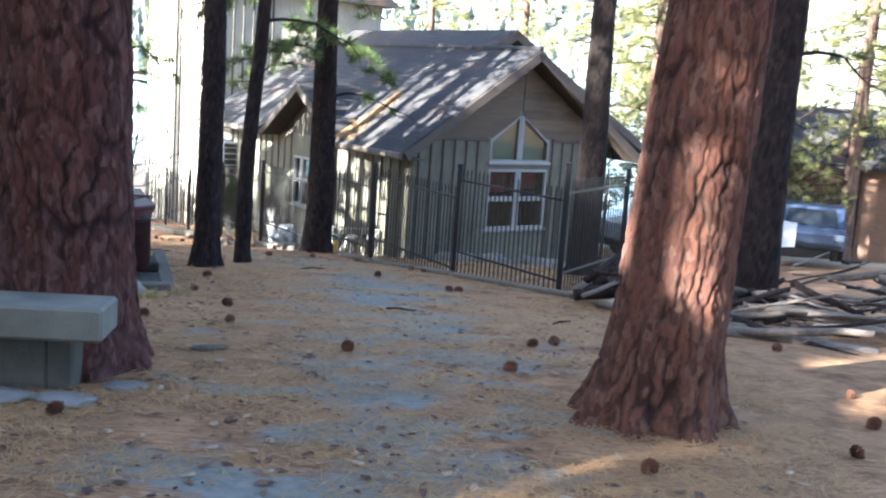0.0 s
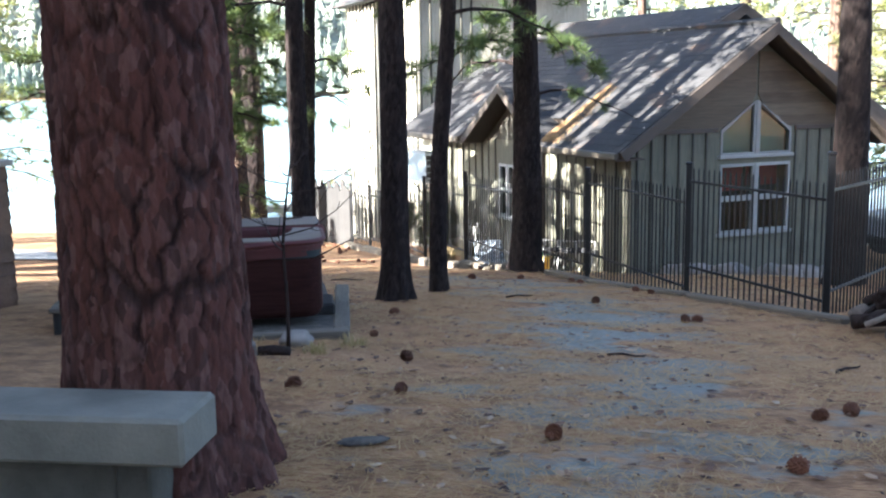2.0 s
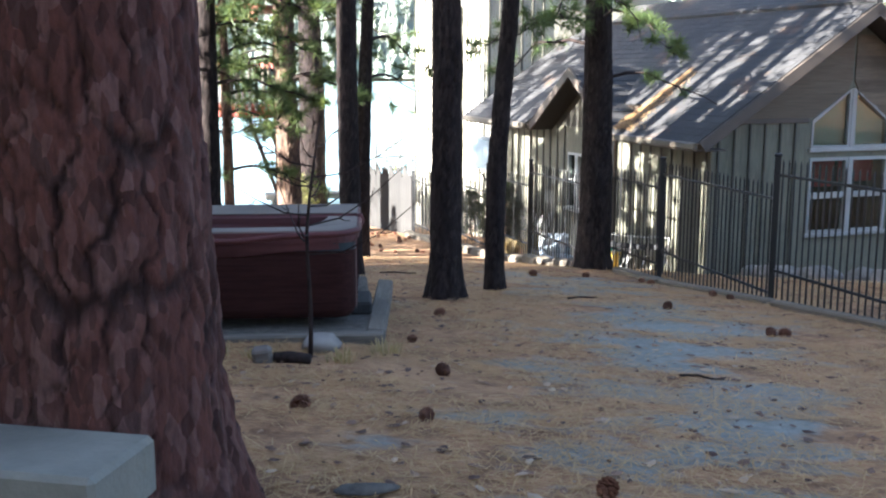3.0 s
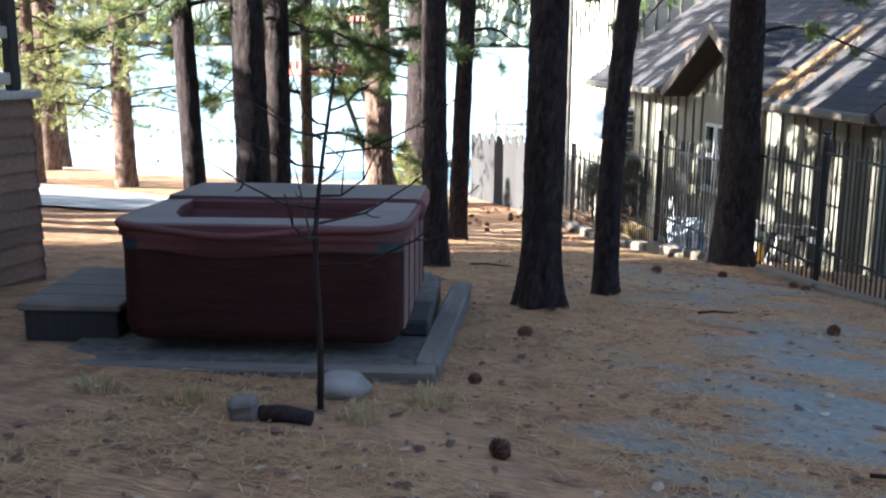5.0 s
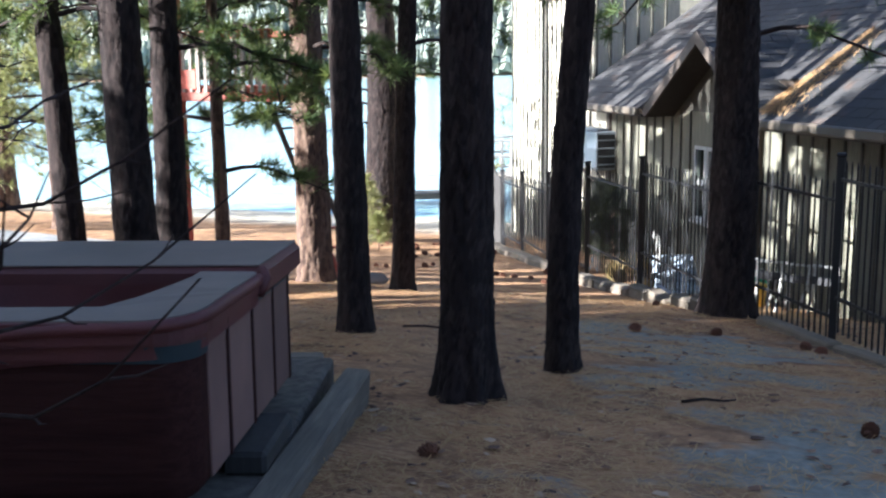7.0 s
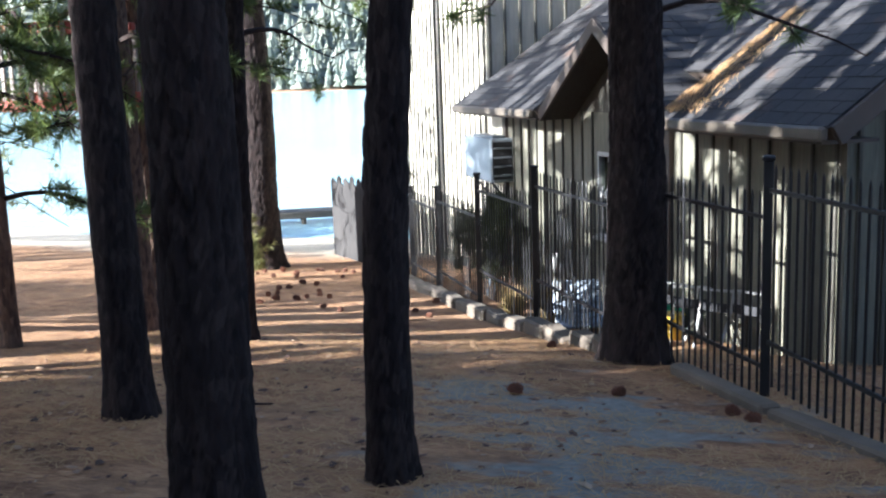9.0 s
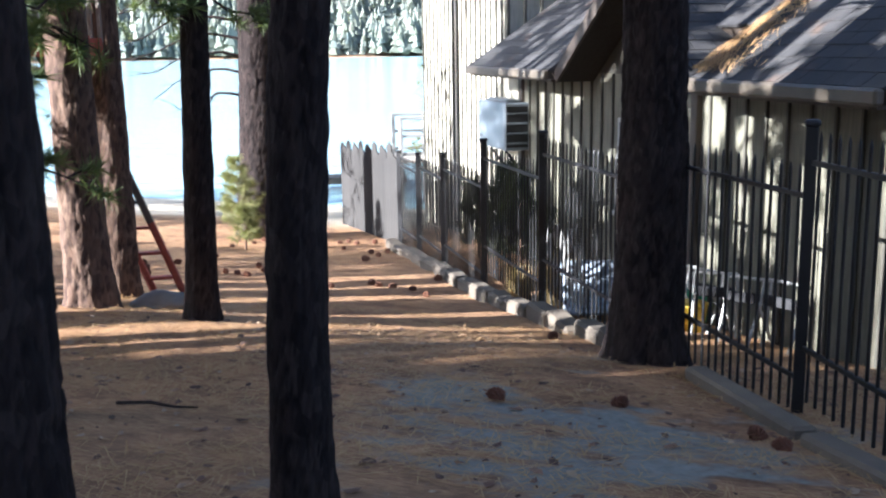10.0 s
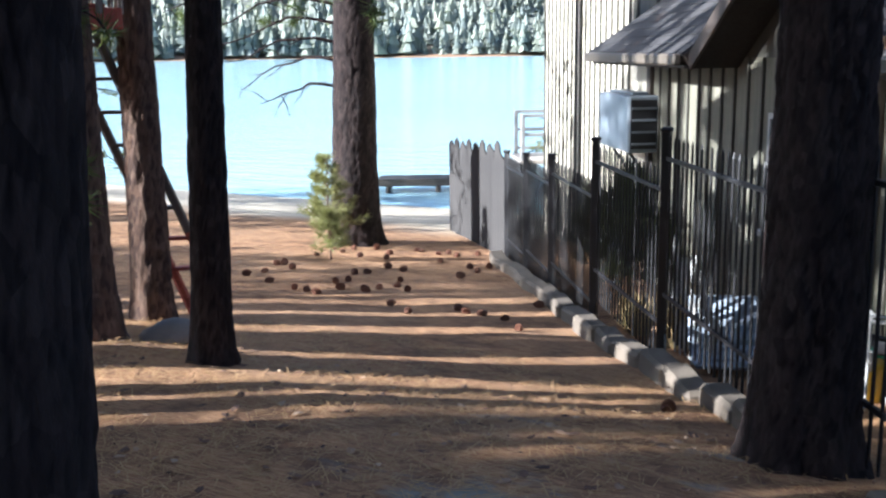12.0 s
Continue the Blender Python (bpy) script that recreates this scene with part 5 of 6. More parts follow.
# unseen upper storey and roof, added to keep the sun off the yard
part("upper_wall", Geo().box((-9.8, -4, LT + 0.07), (-7.9, LY - 1.5, 5.8)), LOG_SIDING, lodge)
part("roof", Geo().add([(-10.1, -4.6, 5.7), (-7.5, -4.6, 5.7), (-7.5, LY - 1.1, 5.7), (-10.1, LY - 1.1, 5.7), (-8.7, -4.6, 6.5), (-8.7, LY - 1.1, 6.5)], [(0, 1, 4), (2, 3, 5), (1, 2, 5, 4), (3, 0, 4, 5), (0, 3, 2, 1)]), SHINGLES, lodge)

# ---- road ----
rg = Geo()
for k in range(60):
    x = -60 + 49.4 * k / 59
    lo = float(np.interp(x, [-60, -14, -11.2, -10.6], [17.9, 17.7, 18.0, 19.2]))
    hi = float(np.interp(x, [-60, -18, -13.6, -11.3, -10.6], [25.0, 24.6, 23.8, 21.4, 19.3]))
    for j in range(13):
        y = lo + (hi - lo) * j / 12
        rg.v.append((x, y, ground_z(x, y) + 0.05))
for k in range(59):
    for j in range(12):
        a = k * 13 + j
        rg.f.append((a, a + 13, a + 14, a + 1))
tagged(new("road", rg.mesh("road", ASPHALT, True)), "patch of worn grey asphalt near the shore", "road", kind="structure")

# ---- red tree platform with ladder ----
plat = thing("tree_platform", pose(-9.0, 19.25, 0, 0, 0, -9), "red wooden platform with slatted rails among the pines", "platform")
PZ, PL, PD = 1.02, 1.75, 0.8
gz0 = ground_z(0, 19.4)
part("post", Geo().box((-0.06, -0.06, gz0 - 0.3), (0.06, 0.06, 2.9), 0.01), RED_WOOD, plat)
for lo, hi in (((-0.15, -0.1), (PL, -0.03)), ((-0.15, PD), (PL, PD + 0.07)), ((-0.1, -0.03), (-0.03, PD)), ((PL - 0.07, -0.03), (PL, PD))):
    part("beam", Geo().box((*lo, PZ), (*hi, PZ + 0.17), 0.01), RED_WOOD, plat)
for k in range(5):
    part("deck_board", Geo().box((-0.1, 0.15 * k - 0.03, PZ + 0.172), (PL, 0.15 * k + 0.11, PZ + 0.2), 0.004), RED_WOOD, plat)
SL = Geo().box((-0.028, -0.012, 0), (0.028, 0.012, 0.78), 0.004).mesh("slat", SLAT_WOOD)
for k in range(13):
    part("slat", SL, SLAT_WOOD, plat, m=pose(0.08 + 0.135 * k, -0.115, PZ + 0.12))
    part("slat", SL, SLAT_WOOD, plat, m=pose(0.08 + 0.135 * k, PD + 0.085, PZ + 0.12))
for k in range(5):
    part("slat", SL, SLAT_WOOD, plat, m=pose(PL + 0.015, 0.08 + 0.14 * k, PZ + 0.12, 0, 0, 90))
for y in (-0.09, PD):
    part("rail", Geo().box((-0.1, y, PZ + 0.84), (PL, y + 0.07, PZ + 0.92), 0.01), RED_WOOD, plat)
part("side_board", Geo().box((-0.12, -0.13, PZ + 0.16), (0.45, -0.1, PZ + 0.42), 0.008), RED_WOOD, plat)
part("roof_beam", Geo().box((-0.35, -0.3, 2.62), (PL + 0.1, -0.2, 2.8), 0.01), RED_WOOD, plat)
part("roof", Geo().box((-0.4, -0.35, 2.81), (PL + 0.2, PD + 0.2, 2.9), 0.015), RED_WOOD, plat)
# upper rails and rungs take a dark colour for the shade there
lad = thing("ladder", pose(0, 0, 0), "steep ladder, red at its foot and coloured dark above for shade", "ladder")
for dx, dy in ((0, 0), (0.27, 0.16)):
    a, b = Vector((-7.42 + dx, 20.8 + dy, ground_z(0, 20.9) - 0.05)), Vector((-8.05 + dx, 19.95 + dy, 1.05))
    mid = a + (b - a) * 0.33
    part("rail", Geo().tube([a, mid], 0.042, 6), RED_WOOD, lad, "red lower rail")
    part("rail", Geo().tube([mid, b], 0.042, 6), TRIM, lad, "upper rail, darkened for shade")
for k in range(9):
    f = (k + 0.7) / 9.2
    p = Vector((-7.42, 20.8, ground_z(0, 20.9))).lerp(Vector((-8.05, 19.95, 1.05)), f)
    part("rung", Geo().box((-0.02, -0.05, -0.015), (0.32, 0.05, 0.015), 0.005), RED_WOOD if k < 3 else TRIM, lad, m=pose(p.x, p.y, p.z, 0, 0, 37))
solo("boulder", rock_geo(71, 0.3, 0.18, 0.13), PALE_ROCK, pose(-6.3, 19.35, ground_z(0, 19.3) + 0.05, 0, 0, 30), "pale boulder between the pines", "rock", smooth=True)

# ---- behind the fence ----
def folded_chair(m, label):
    c = thing("folding_chair", m, label, "chair", "folded chairs along the wall")
    for x in (-0.2, 0.2):
        part("leg", Geo().tube([(x, 0, 0), (x, 0.2, 0.38), (x, 0.24, 0.58)], 0.016, 6), WHITE_PAINT, c)
        part("brace", Geo().tube([(x * 0.9, 0.34, 0), (x * 0.9, 0.1, 0.4)], 0.014, 6), WHITE_PAINT, c)
    part("crossbar", Geo().tube([(-0.2, 0.24, 0.58), (0.2, 0.24, 0.58)], 0.016, 6), WHITE_PAINT, c)
    part("seat", Geo().box((-0.17, 0.16, 0.36), (0.17, 0.18, 0.46), 0.01), DARK_METAL, c, "dark folded seat")
    return c


ch = None
for k in range(5):
    p = HOUSE @ Vector((11.0 - 0.02 * k, 17.0 + 0.42 * k, 0))
    mm = pose(p.x, p.y, ground_z(p.x, p.y), 0, 0, -30 + 17 * (k % 3))
    ch = folded_chair(mm, "white folding chair leaning against the lodge wall") if ch is None else copy_thing(ch, mm)
p = HOUSE @ Vector((11.0, 18.75, 0))
solo("storage_tote", Geo().box((-0.3, -0.22, 0), (0.3, 0.22, 0.36), 0.05), GREEN, pose(p.x, p.y, ground_z(p.x, p.y), 0, 0, 30), "green plastic tote by the lodge wall", "tote")
solo("toy_bucket", Geo().tube([(0, 0, 0), (0, 0, 0.28), (0, 0, 0.3)], [0.11, 0.15, 0.16], 16), YELLOW, pose(p.x + 0.25, p.y - 0.45, ground_z(p.x, p.y - 0.4), 0, 0, 0), "yellow plastic bucket by the lodge wall", "bucket", smooth=True)
p = HOUSE @ Vector((10.4, 19.5, 0))
lounger = thing("deck_lounger", pose(p.x, p.y, ground_z(p.x, p.y), 0, 0, 20), "blue and white checked cushion on a low lounger", "lounger")
part("cushion", Geo().box((-0.3, -0.08, 0), (0.3, 0.0, 0.45), 0.03, pose(0, 0, 0.16, -38, 0, 0)), BLUE_WHITE, lounger)
for x in (-0.3, 0.3):
    part("leg", Geo().tube([(x * 0.9, -0.1, 0), (x * 0.9, 0.1, 0.34)], 0.012, 6), METAL_WHITE, lounger)
part("seat", Geo().box((-0.3, -0.6, 0.14), (0.3, -0.05, 0.2), 0.03), BLUE_WHITE, lounger)
# trellis and grill near the far corner
tr = thing("lattice_panel", pose(-2.98, 22.0, ground_z(0, 22.0), 0, 0, 124), "white diagonal lattice panel leaning by the wall", "trellis")
for k in range(9):
    part("lath", Geo().box((-0.62 + 0.14 * k - 0.015, -0.006, 0.0), (-0.62 + 0.14 * k + 0.015, 0.006, 0.75), 0.002, pose(0, 0, 0.05)), WHITE_PAINT, tr, m=Matrix(((1, 0, 0.55, -0.15), (0, 1, 0, 0), (0, 0, 1, 0), (0, 0, 0, 1))))
    part("lath", Geo().box((-0.62 + 0.14 * k - 0.015, 0.006, 0.0), (-0.62 + 0.14 * k + 0.015, 0.018, 0.75), 0.002, pose(0, 0, 0.05)), WHITE_PAINT, tr, m=Matrix(((1, 0, -0.55, 0.15), (0, 1, 0, 0), (0, 0, 1, 0), (0, 0, 0, 1))))
p = HOUSE @ Vector((10.5, 22.7, 0))
gr = thing("barbecue_grill", pose(p.x, p.y, ground_z(p.x, p.y), 0, 0, 30) @ Matrix.Diagonal((0.8, 0.8, 0.8, 1)), "black kettle barbecue beside the fence", "grill")
kb = [(0.0, -0.2), (0.12, -0.18), (0.22, -0.1), (0.27, 0.0), (0.26, 0.06), (0.2, 0.16), (0.1, 0.21), (0.0, 0.22)]
part("kettle", Geo().tube([(0, 0, 0.75 + z) for _, z in kb], [max(q, 0.004) for q, _ in kb], 20), IRON, gr, smooth=True)
for a in (0, 120, 240):
    part("leg", Geo().tube([(0.12 * math.cos(radians(a)), 0.12 * math.sin(radians(a)), 0.6), (0.32 * math.cos(radians(a)), 0.32 * math.sin(radians(a)), 0)], 0.014, 6), METAL_WHITE, gr)
part("handle", Geo().tube([(-0.06, 0, 0.97), (-0.05, 0, 1.01), (0.05, 0, 1.01), (0.06, 0, 0.97)], 0.012, 6), TRIM, gr)


def grass_clump(x, y, h, count, seed, mat, label, name="grass_clump", z=None):
    r = np.random.RandomState(seed)
    V, F = [], []
    for k in range(count):
        a, q = r.uniform(0, 6.28), r.rand() ** 0.5 * 0.12
        b = np.array([q * math.cos(a), q * math.sin(a), -0.02])
        d = np.array([math.cos(a), math.sin(a), 0]) * r.uniform(0.1, 0.6) * h
        s = np.array([-math.sin(a), math.cos(a), 0]) * 0.005
        hh = h * r.uniform(0.5, 1)
        i = len(V)
        V += [b - s, b + s, b + d * 0.45 + [0, 0, hh * 0.7] + s, b + d * 0.45 + [0, 0, hh * 0.7] - s, b + d + [0, 0, hh * 0.85]]
        F += [(i, i + 1, i + 2, i + 3), (i + 3, i + 2, i + 4)]
    me = bpy.data.meshes.new(name)
    me.from_pydata([tuple(v) for v in V], [], F)
    me.materials.append(mat)
    ob = new(name, me)
    ob.matrix_world = pose(x, y, ground_z(x, y) if z is None else z)
    return tagged(ob, label, "grass", kind="stuff")


grass_clump(-3.2, 22.55, 0.75, 500, 1, DRY_GRASS, "dry straw-coloured grass clump beside the kerb")
grass_clump(-3.75, 23.0, 0.5, 260, 2, DRY_GRASS, "dry straw-coloured grass clump beside the kerb")
for k, (x, y) in enumerate([(-2.15, 9.45), (-2.75, 9.35), (-2.0, 10.0), (-3.1, 9.3), (-3.6, 9.2)]):
    grass_clump(x, y, 0.14, 60, 10 + k, DRY_GRASS, "small tuft of dry grass in the litter")
# young pine at the foot of the stout one, and shrubs behind the fence
def shrub(x, y, h, seed, mat, label, name="young_pine", tufts=60):
    r = np.random.RandomState(seed)
    t = thing(name, pose(x, y, ground_z(x, y)), label, "shrub")
    g, cs, ds = Geo(), [], []
    g.tube([(0, 0, -0.05), (0.02, 0, h * 0.5), (0.0, 0.02, h)], [0.02, 0.014, 0.005], 6)
    for k in range(tufts):
        z = h * r.uniform(0.15, 1)
        a = r.uniform(0, 6.28)
        ln = 0.42 * h * (1.1 - z / h) * r.uniform(0.4, 1.1)
        p = np.array([0, 0, z])
        q = p + np.array([math.cos(a) * ln, math.sin(a) * ln, ln * 0.35])
        g.tube([p, q], [0.006, 0.003], 4, False)
        for s in (0.5, 0.8, 1):
            cs.append(p + (q - p) * s)
            ds.append((q - p) / (np.linalg.norm(q - p) + 1e-6) * 0.9)
    part("stems", g, BARK_BROWN, t)
    V, F = needle_tufts(cs, ds, r, 16, 0.16, 0.006)
    part("foliage", crown_mesh(V, F, mat), mat, t)


shrub(-10.0, 26.7, 1.45, 3, NEEDLES_SUNLIT, "young pine growing beside the stout pine", tufts=90)
shrub(-5.4, 26.3, 1.2, 4, DARK_NEEDLES, "scrubby dark bush behind the fence", "bush", 80)
shrub(-9.2, 19.0 + 6.6, 0.7, 5, NEEDLES_SUNLIT, "low sunlit bush near the shore", "bush", 40)
shrub(-4.6, 25.3, 1.5, 6, DARK_NEEDLES, "scrubby dark bush behind the fence", "bush", 130)
shrub(-4.15, 24.3, 1.45, 9, DARK_NEEDLES, "dense dark bush against the lodge wall", "bush", 150)
# stones along the foot of the gable wall
rk = random.Random(21)
for k in range(26):
    q = HOUSE @ Vector((rk.uniform(11.6, 16.3), rk.uniform(14.7, 15.6), 0))
    s = rk.uniform(0.1, 0.24)
    solo("rock", rock_geo(100 + k, s * 1.2, s, s * 0.75), ROCK if k % 3 else PALE_ROCK, pose(q.x, q.y, ground_z(q.x, q.y) + s * 0.3, 0, 0, rk.uniform(0, 180)), "grey rock edging the bed below the lodge gable", "rock", "bed of rocks", smooth=True)

# white rails of a far deck and a jetty at the beach
dk = thing("white_deck", pose(-11.3, 37.2, -2.0, 0, 0, 30), "white-railed deck raised above the beach", "deck")
for x in (0, 0.9, 1.8, 2.7):
    for y in (0, 1.8):
        part("post", Geo().box((x - 0.05, y - 0.05, -2.2), (x + 0.05, y + 0.05, 1.15), 0.01), WHITE_PAINT, dk)
for y in (0, 1.8):
    for z in (0.1, 0.6, 1.08):
        part("rail", Geo().box((-0.05, y - 0.03, z), (2.75, y + 0.03, z + 0.08), 0.008), WHITE_PAINT, dk)
part("floor", Geo().box((-0.1, -0.1, -0.1), (2.8, 1.9, 0.0), 0.01), DECK_WOOD, dk)
jet = thing("jetty", pose(-17.26, 39.85, WATER_Z, 0, 0, 28.6), "low dark timber jetty at the water's edge", "jetty")
part("deck", Geo().box((0, -0.5, 0.2), (4.6, 0.5, 0.42), 0.02), GREY_TIMBER, jet)
for x in (0.3, 1.8, 3.2, 4.4):
    for y in (-0.4, 0.4):
        part("pile", Geo().tube([(x, y, -1.2), (x, y, 0.3)], 0.08, 8), GREY_TIMBER, jet)

# ---- driveway side: pickup, car, garage, brush pile ----
def vehicle(m, paint, label, pickup, name):
    v = thing(name, m, label, "vehicle")
    L, W = (5.3, 1.9) if pickup else (4.4, 1.8)
    prof = [(0, 0.45), (0.1, 0.95), (1.5, 1.05), (2.1, 1.7), (3.5, 1.75), (3.75, 1.1), (L, 1.08), (L, 0.45)] if pickup else [(0, 0.45), (0.05, 0.8), (1.1, 0.95), (1.8, 1.45), (3.2, 1.45), (4.1, 1.0), (L, 0.9), (L, 0.45)]
    g = Geo().slab(prof, [], W, pose(0, -W / 2, 0))
    bm = bmesh.new()
    me = g.mesh("body", paint)
    bm.from_mesh(me)
    bmesh.ops.bevel(bm, geom=bm.edges[:], offset=0.06, segments=2, affect="EDGES", clamp_overlap=True)
    bm.to_mesh(me)
    bm.free()
    part("body", me, paint, v)
    a, b, t = ((2.0, 3.55, 1.66) if pickup else (1.75, 3.3, 1.38))
    low = 1.12 if pickup else 0.98
    for s in (-1, 1):
        part("side_window", Geo().slab([(a - 0.3, low), (b - 0.05, low), (b - 0.1, t), (a + 0.18, t)], [], 0.012, pose(0, s * (W / 2 + 0.004) - 0.006, 0)), CAR_GLASS, v)
    part("windscreen", Geo().add([(1.47, -0.75, low), (1.47, 0.75, low), (2.06, 0.66, t), (2.06, -0.66, t)], [(0, 1, 2, 3)], pose(-0.02 if pickup else -0.42, 0, 0.01)), CAR_GLASS, v)
    for x in (0.95, L - 1.05):
        for s in (-1, 1):
            w = part("wheel", Geo().tube([(x, s * (W / 2 - 0.1), 0.36), (x, s * (W / 2 + 0.03), 0.36)], 0.36, 20), RUBBER, v)
            part("rim", Geo().tube([(x, s * (W / 2 + 0.03), 0.36), (x, s * (W / 2 + 0.04), 0.36)], 0.2, 14), METAL_WHITE, w)
    for s in (-1, 1):
        part("headlight", Geo().box((-0.02, s * 0.72 - 0.16, 0.68), (0.08, s * 0.72 + 0.16, 0.86), 0.03), METAL_WHITE, v)
    part("bumper", Geo().box((-0.12, -W / 2 + 0.05, 0.4), (0.06, W / 2 - 0.05, 0.58), 0.04), DARK_METAL, v)
    return v


vehicle(pose(5.25, 24.4, -2.0, 0, 0, 30), CAR_WHITE, "white pickup parked beside the lodge", True, "pickup")
vehicle(pose(11.5, 28.2, -2.25, 0, 0, 72), CAR_BLUE, "blue car parked in front of the garage", False, "car")
garage = thing("garage", pose(12.0, 37.0, 0, 0, 0, -20), "low brown garage with a grey shingled roof", "garage")
part("front_wall", Geo().slab([(0, -3.5), (9, -3.5), (9, 0.2), (0, 0.2)], [[(1, -3.4), (4, -3.4), (4, -0.9), (1, -0.9)]], 0.16), LOG_SIDING, garage)
part("side_wall", Geo().slab([(-6, -3.5), (0, -3.5), (0, 0.2), (-6, 0.2)], [], 0.16, pose(0, 0, 0, 0, 0, -90)), LOG_SIDING, garage)
part("garage_door", Geo().box((1.0, 0.05, -3.4), (4.0, 0.1, -0.9), 0.01), TRIM, garage)
part("roof", Geo().add([(-0.6, -0.7, 0.1), (9.6, -0.7, 0.1), (9.6, 6.6, 0.1), (-0.6, 6.6, 0.1), (-0.6, 3, 2.2), (9.6, 3, 2.2), (-0.6, -0.7, 0.25), (9.6, -0.7, 0.25)], [(6, 7, 5, 4), (2, 3, 4, 5), (0, 1, 7, 6), (0, 6, 4, 3), (1, 2, 5, 7), (0, 3, 2, 1)]), SHINGLES, garage)

rb = np.random.RandomState(77)


def stick(x, y, z, ang, tilt, ln, rad, label, mat=DEAD_WOOD):
    d = np.array([math.cos(radians(ang)) * math.cos(radians(tilt)), math.sin(radians(ang)) * math.cos(radians(tilt)), math.sin(radians(tilt))])
    pts = [np.array([0, 0, 0]) + d * ln * k / 5 + rb.normal(0, 0.03 * ln * 0.3, 3) for k in range(6)]
    solo("log" if rad > 0.045 else "branch", Geo().tube(pts, [rad * (1 - 0.07 * k) for k in range(6)], 8), mat, pose(x, y, z), label, "log" if rad > 0.045 else "branch", "brush pile", smooth=True)


stick(3.5, 9.6, ground_z(0, 9.6) + 0.07, -22, 0, 1.6, 0.085, "long bleached log at the edge of the brush pile")
for k in range(120):
    x, y = rb.uniform(3.5, 6.8), rb.uniform(9.5, 12.2)
    hump = 0.8 * math.exp(-((x - 5.3) / 1.1) ** 2 - ((y - 10.9) / 0.9) ** 2)
    stick(x, y, ground_z(x, y) + 0.05 + hump * rb.uniform(0.4, 1.1), rb.uniform(-70, 60), rb.uniform(-16, 20), rb.uniform(0.7, 1.9), rb.choice([0.012, 0.014, 0.018, 0.025, 0.05]), "grey dead branch in the brush pile", DEAD_WOOD if k % 3 else BARK_DARK)
for k in range(34):
    x, y = rb.uniform(2.4, 3.5), rb.uniform(11.2, 12.1)
    stick(x, y, ground_z(x, y) + rb.uniform(0.05, 0.48), rb.uniform(-30, 50), rb.uniform(-6, 24), rb.uniform(0.5, 1.1), rb.choice([0.03, 0.05, 0.06, 0.075]), "split firewood heaped by the fence corner", DEAD_WOOD if k % 2 else BARK_DARK)

solo("plank", Geo().box((0, -0.05, -0.02), (1.35, 0.05, 0.02), 0.006), DECK_WOOD, pose(2.75, 11.25, ground_z(0, 11.2) + 0.05, 0, -24, 28), "pale board leaning on the firewood heap", "plank")

# ---- pine cones and litter ----
def cone_mesh(seed):
    r = np.random.RandomState(seed)
    g = Geo()
    g.tube([(0, 0, z) for z in (0.005, 0.02, 0.06, 0.1, 0.12)], [0.012, 0.026, 0.028, 0.016, 0.004], 8)
    for k in range(70):
        f = k / 70
        z = 0.008 + 0.108 * f
        rad = 0.05 * math.sin(math.pi * (0.18 + 0.76 * f)) ** 0.8
        a = k * 2.39996
        o = np.array([math.cos(a), math.sin(a), 0])
        s = np.array([-math.sin(a), math.cos(a), 0]) * 0.011
        c = np.array([0, 0, z])
        tip = c + o * rad + [0, 0, 0.012 * r.uniform(0.4, 1.4)]
        i = len(g.v)
        g.v += [tuple(c + o * 0.018 - s * 0.6), tuple(c + o * 0.018 + s * 0.6), tuple(tip + s - o * 0.006), tuple(tip - s - o * 0.006), tuple(tip + o * 0.004 - [0, 0, 0.006]), tuple(c + o * 0.02 - [0, 0, 0.012])]
        g.f += [(i, i + 1, i + 2, i + 3), (i + 3, i + 2, i + 4), (i, i + 3, i + 4, i + 5), (i + 1, i + 5, i + 4, i + 2)]
    return g.mesh("pine_cone", CONE)


CONES = [cone_mesh(s) for s in (1, 2, 3)]
rc = random.Random(5)
spots = [(-1.05, 7.9), (0.03, 6.99), (1.72, 7.86), (1.52, 7.7), (1.26, 6.66), (-1.79, 7.9), (-0.09, 13.62), (-1.44, 17.22), (-2.18, 17.07), (0.9, 12.2), (1.02, 12.22), (-0.62, 16.86), (-0.48, 16.68), (-2.17, 12.1), (-1.98, 10.6), (-1.4, 4.83), (1.81, 4.41), (3.71, 6.5), (3.14, 5.01), (3.54, 5.71), (3.85, 8.49), (-1.35, 9.3), (-2.5, 19.7), (0.35, 15.2), (0.55, 15.0)]
for k in range(75):
    x = rc.uniform(-9.6, -4.6)
    y = rc.uniform(22.2, 27.5)
    if x < -4.3 - (y - 23.2) * 0.7 - 0.3:
        spots.append((x, y))
for k, (x, y) in enumerate(spots):
    s = rc.uniform(0.78, 1.05)
    ob = solo("pine_cone", CONES[k % 3], CONE, pose(x, y, ground_z(x, y) + 0.035 * s, 90 + rc.uniform(-25, 25), rc.uniform(-20, 20), rc.uniform(0, 360)) @ Matrix.Diagonal((s, s, s, 1)) @ Matrix.Translation((0, 0, -0.06)), "brown pine cone lying on the needle litter", "pine cone", "fallen pine cones")


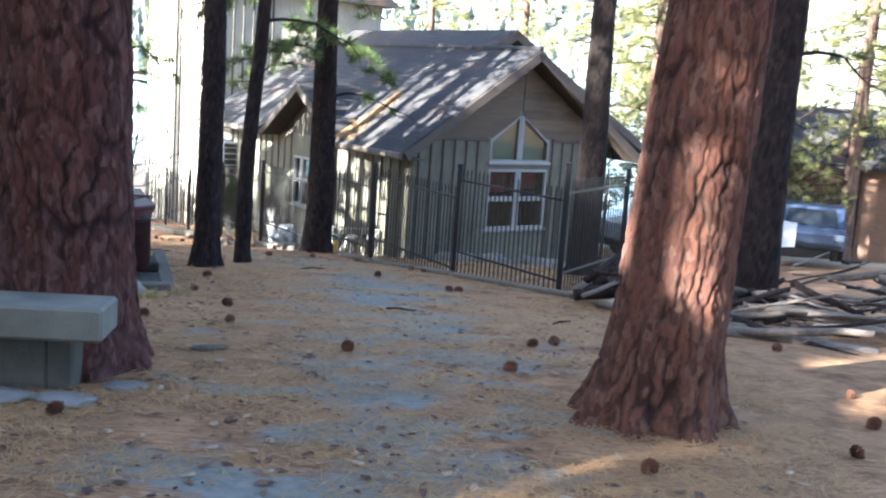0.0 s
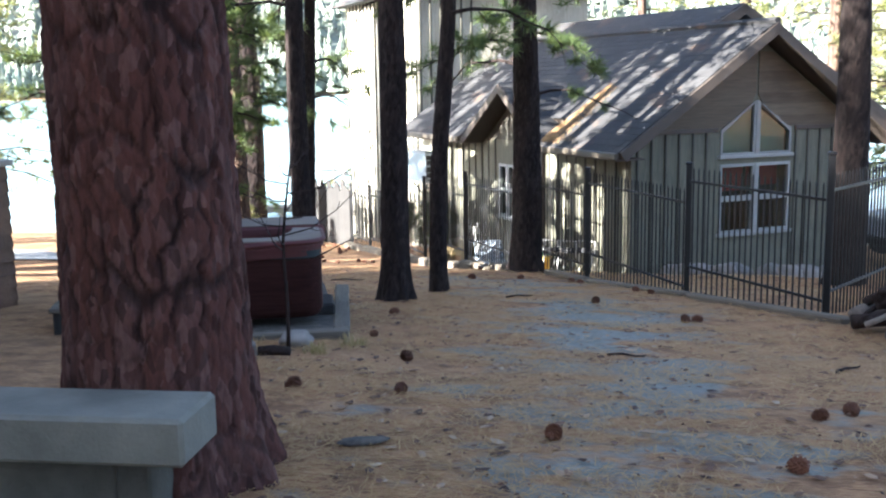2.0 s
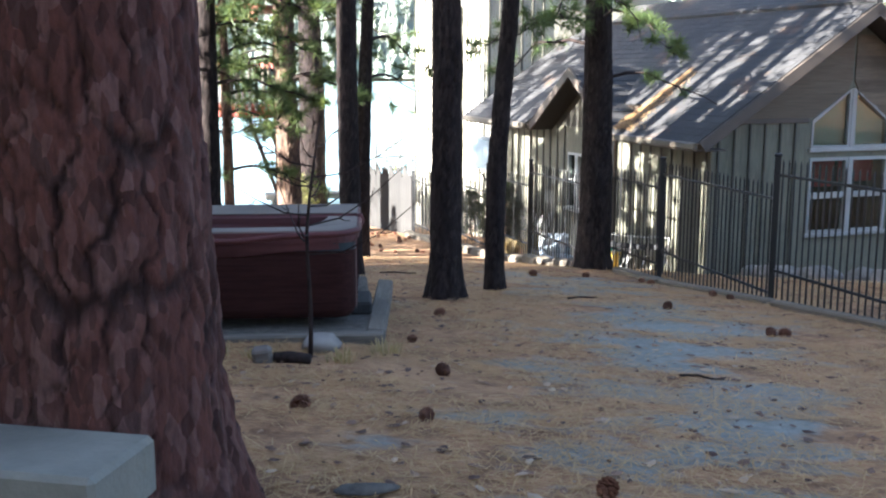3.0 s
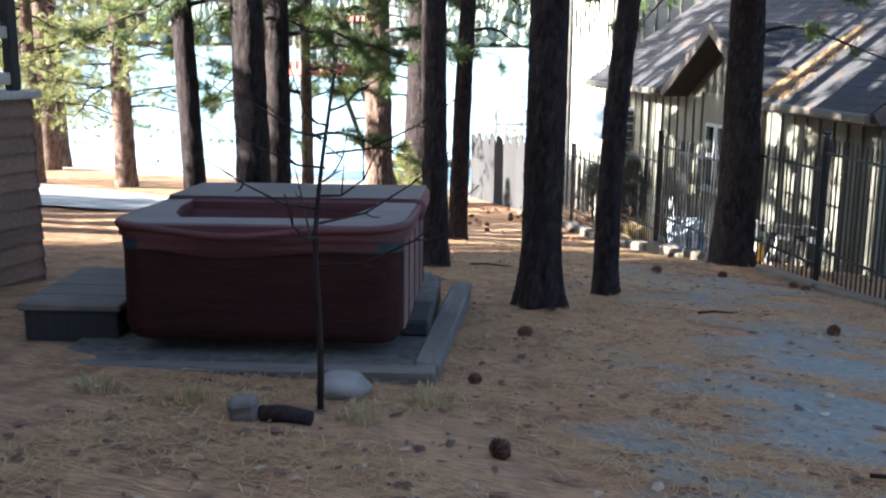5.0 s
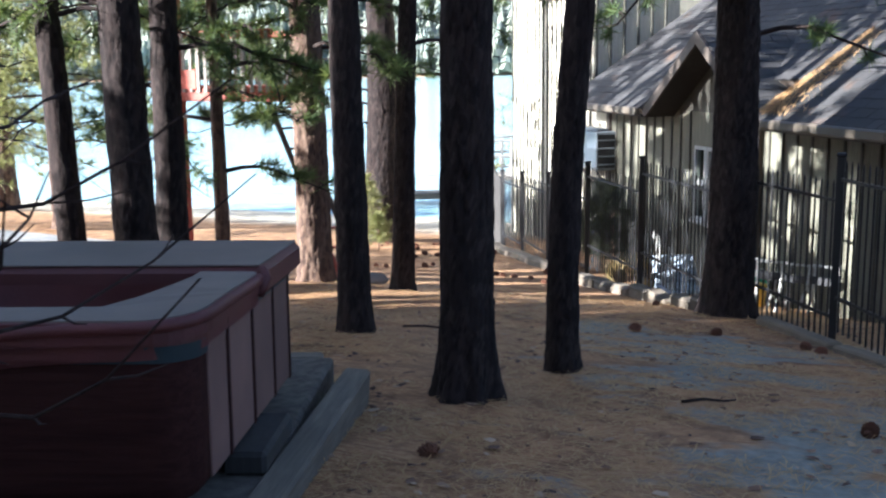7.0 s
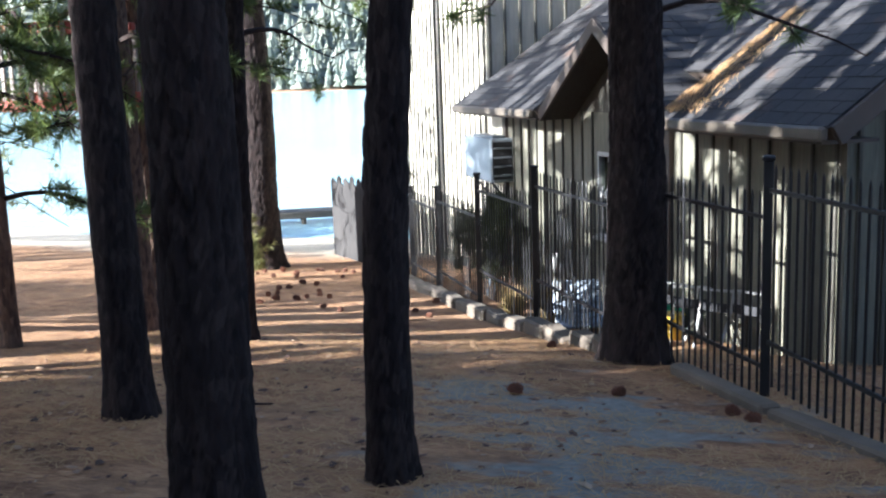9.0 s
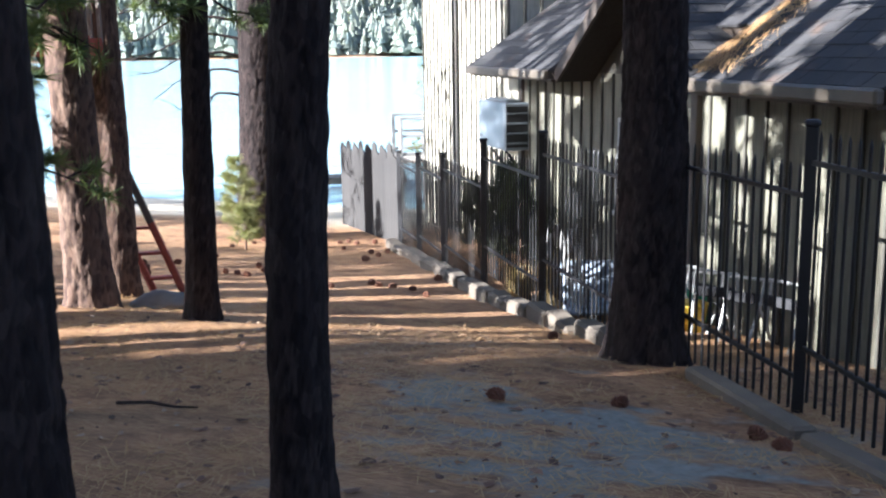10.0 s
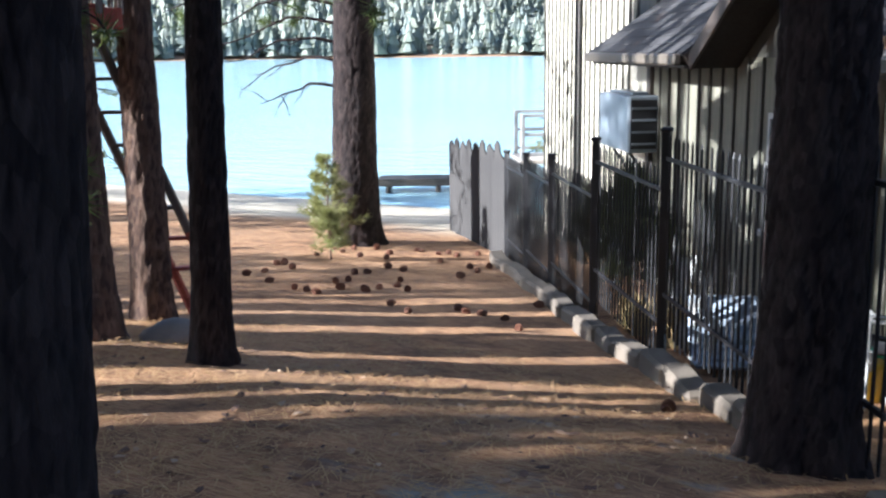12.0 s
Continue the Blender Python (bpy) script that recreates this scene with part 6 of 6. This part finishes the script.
def needle_litter():
    r = np.random.RandomState(3)
    n = 120000
    y = -1 + 22 * r.rand(n) ** 1.1
    x = r.uniform(-1, 1, n) * (2.0 + 0.16 * np.abs(y)) + np.interp(y, [-1, 10, 21], [0.5, 0, -2.8])
    thin = wave(x, y * 2.2, 1.9, 12)
    keep = thin < 0.02 + r.rand(n) * 0.35
    x, y = x[keep], y[keep]
    n = len(x)
    z = np.interp(y, PROFILE_Y, PROFILE_Z) + 0.018 * wave(x, y, 2.2, 1) + 0.012 * wave(x, y, 6, 2) + 0.008 * wave(x, y, 17, 3) + 0.004 + 0.012 * r.rand(n)
    a, ln = r.uniform(0, 6.28, n), r.uniform(0.05, 0.11, n)
    dx, dy = np.cos(a) * ln, np.sin(a) * ln
    sx, sy = -np.sin(a) * 0.003, np.cos(a) * 0.003
    tilt = r.normal(0, 0.012, n)
    V = np.stack([np.stack([x - dx - sx, y - dy - sy, z - tilt], 1), np.stack([x - dx + sx, y - dy + sy, z - tilt], 1), np.stack([x + dx, y + dy, z + tilt + 0.004], 1)], 1).reshape(-1, 3)
    F = np.arange(3 * n).reshape(-1, 3)
    me = bpy.data.meshes.new("needle_litter")
    me.from_pydata(V.tolist(), [], F.tolist())
    me.materials.append(LITTER)
    return tagged(new("needle_litter", me), "loose tan pine needles scattered over the ground", "pine needles", kind="stuff")


needle_litter()


def litter_chips():
    """Flakes of bark and leaf bits on the needles."""
    r = np.random.RandomState(8)
    g = Geo()
    for k in range(5200):
        y = -0.5 + 20 * r.rand() ** 1.2
        x = r.uniform(-1, 1) * (1.8 + 0.17 * y) + float(np.interp(y, [-1, 10, 21], [0.4, -0.3, -2.8]))
        z = ground_z(x, y) + float(0.018 * wave(x, y, 2.2, 1) + 0.012 * wave(x, y, 6, 2) + 0.008 * wave(x, y, 17, 3)) + 0.008
        s, a = 0.008 + 0.04 * r.rand() ** 2, r.uniform(0, 6.28)
        c, n = math.cos(a), math.sin(a)
        q = [(-s, -s * 0.5), (s * 0.2, -s * 0.6), (s, 0.0), (s * 0.3, s * 0.5), (-s * 0.8, s * 0.4)]
        pts = [(x + c * u - n * v, y + n * u + c * v, z + r.uniform(0, 0.012)) for u, v in q]
        top = (x, y, z + 0.012)
        g.add(pts + [top], [(0, 1, 5), (1, 2, 5), (2, 3, 5), (3, 4, 5), (4, 0, 5)])
    n = Nodes("bark_flakes")
    me = g.mesh("bark_flakes", n.done(n.ramp(n.island(), [(0.0, (0.05, 0.028, 0.02)), (0.55, (0.16, 0.09, 0.055)), (0.8, (0.34, 0.23, 0.14)), (1.0, (0.4, 0.31, 0.21))]), 0.9))
    return tagged(new("bark_flakes", me), "small flakes of bark and leaf on the litter", "bark flakes", kind="stuff")


litter_chips()
for k, (x, y, a, ln) in enumerate([(0.2, 9.9, -8, 0.3), (1.9, 9.4, 40, 0.3), (-1.2, 13.9, 20, 0.35), (-4.1, 15.9, 5, 0.5)]):
    solo("twig", Geo().tube([(0, 0, 0), (ln * 0.4, 0.02, 0.012), (ln * 0.75, 0.0, 0.006), (ln, 0.04, 0.0)], [0.012, 0.011, 0.009, 0.005], 6), BARK_DARK, pose(x, y, ground_z(x, y) + 0.02, 0, 0, a), "dark twig lying on the path", "twig", "fallen twigs", smooth=True)
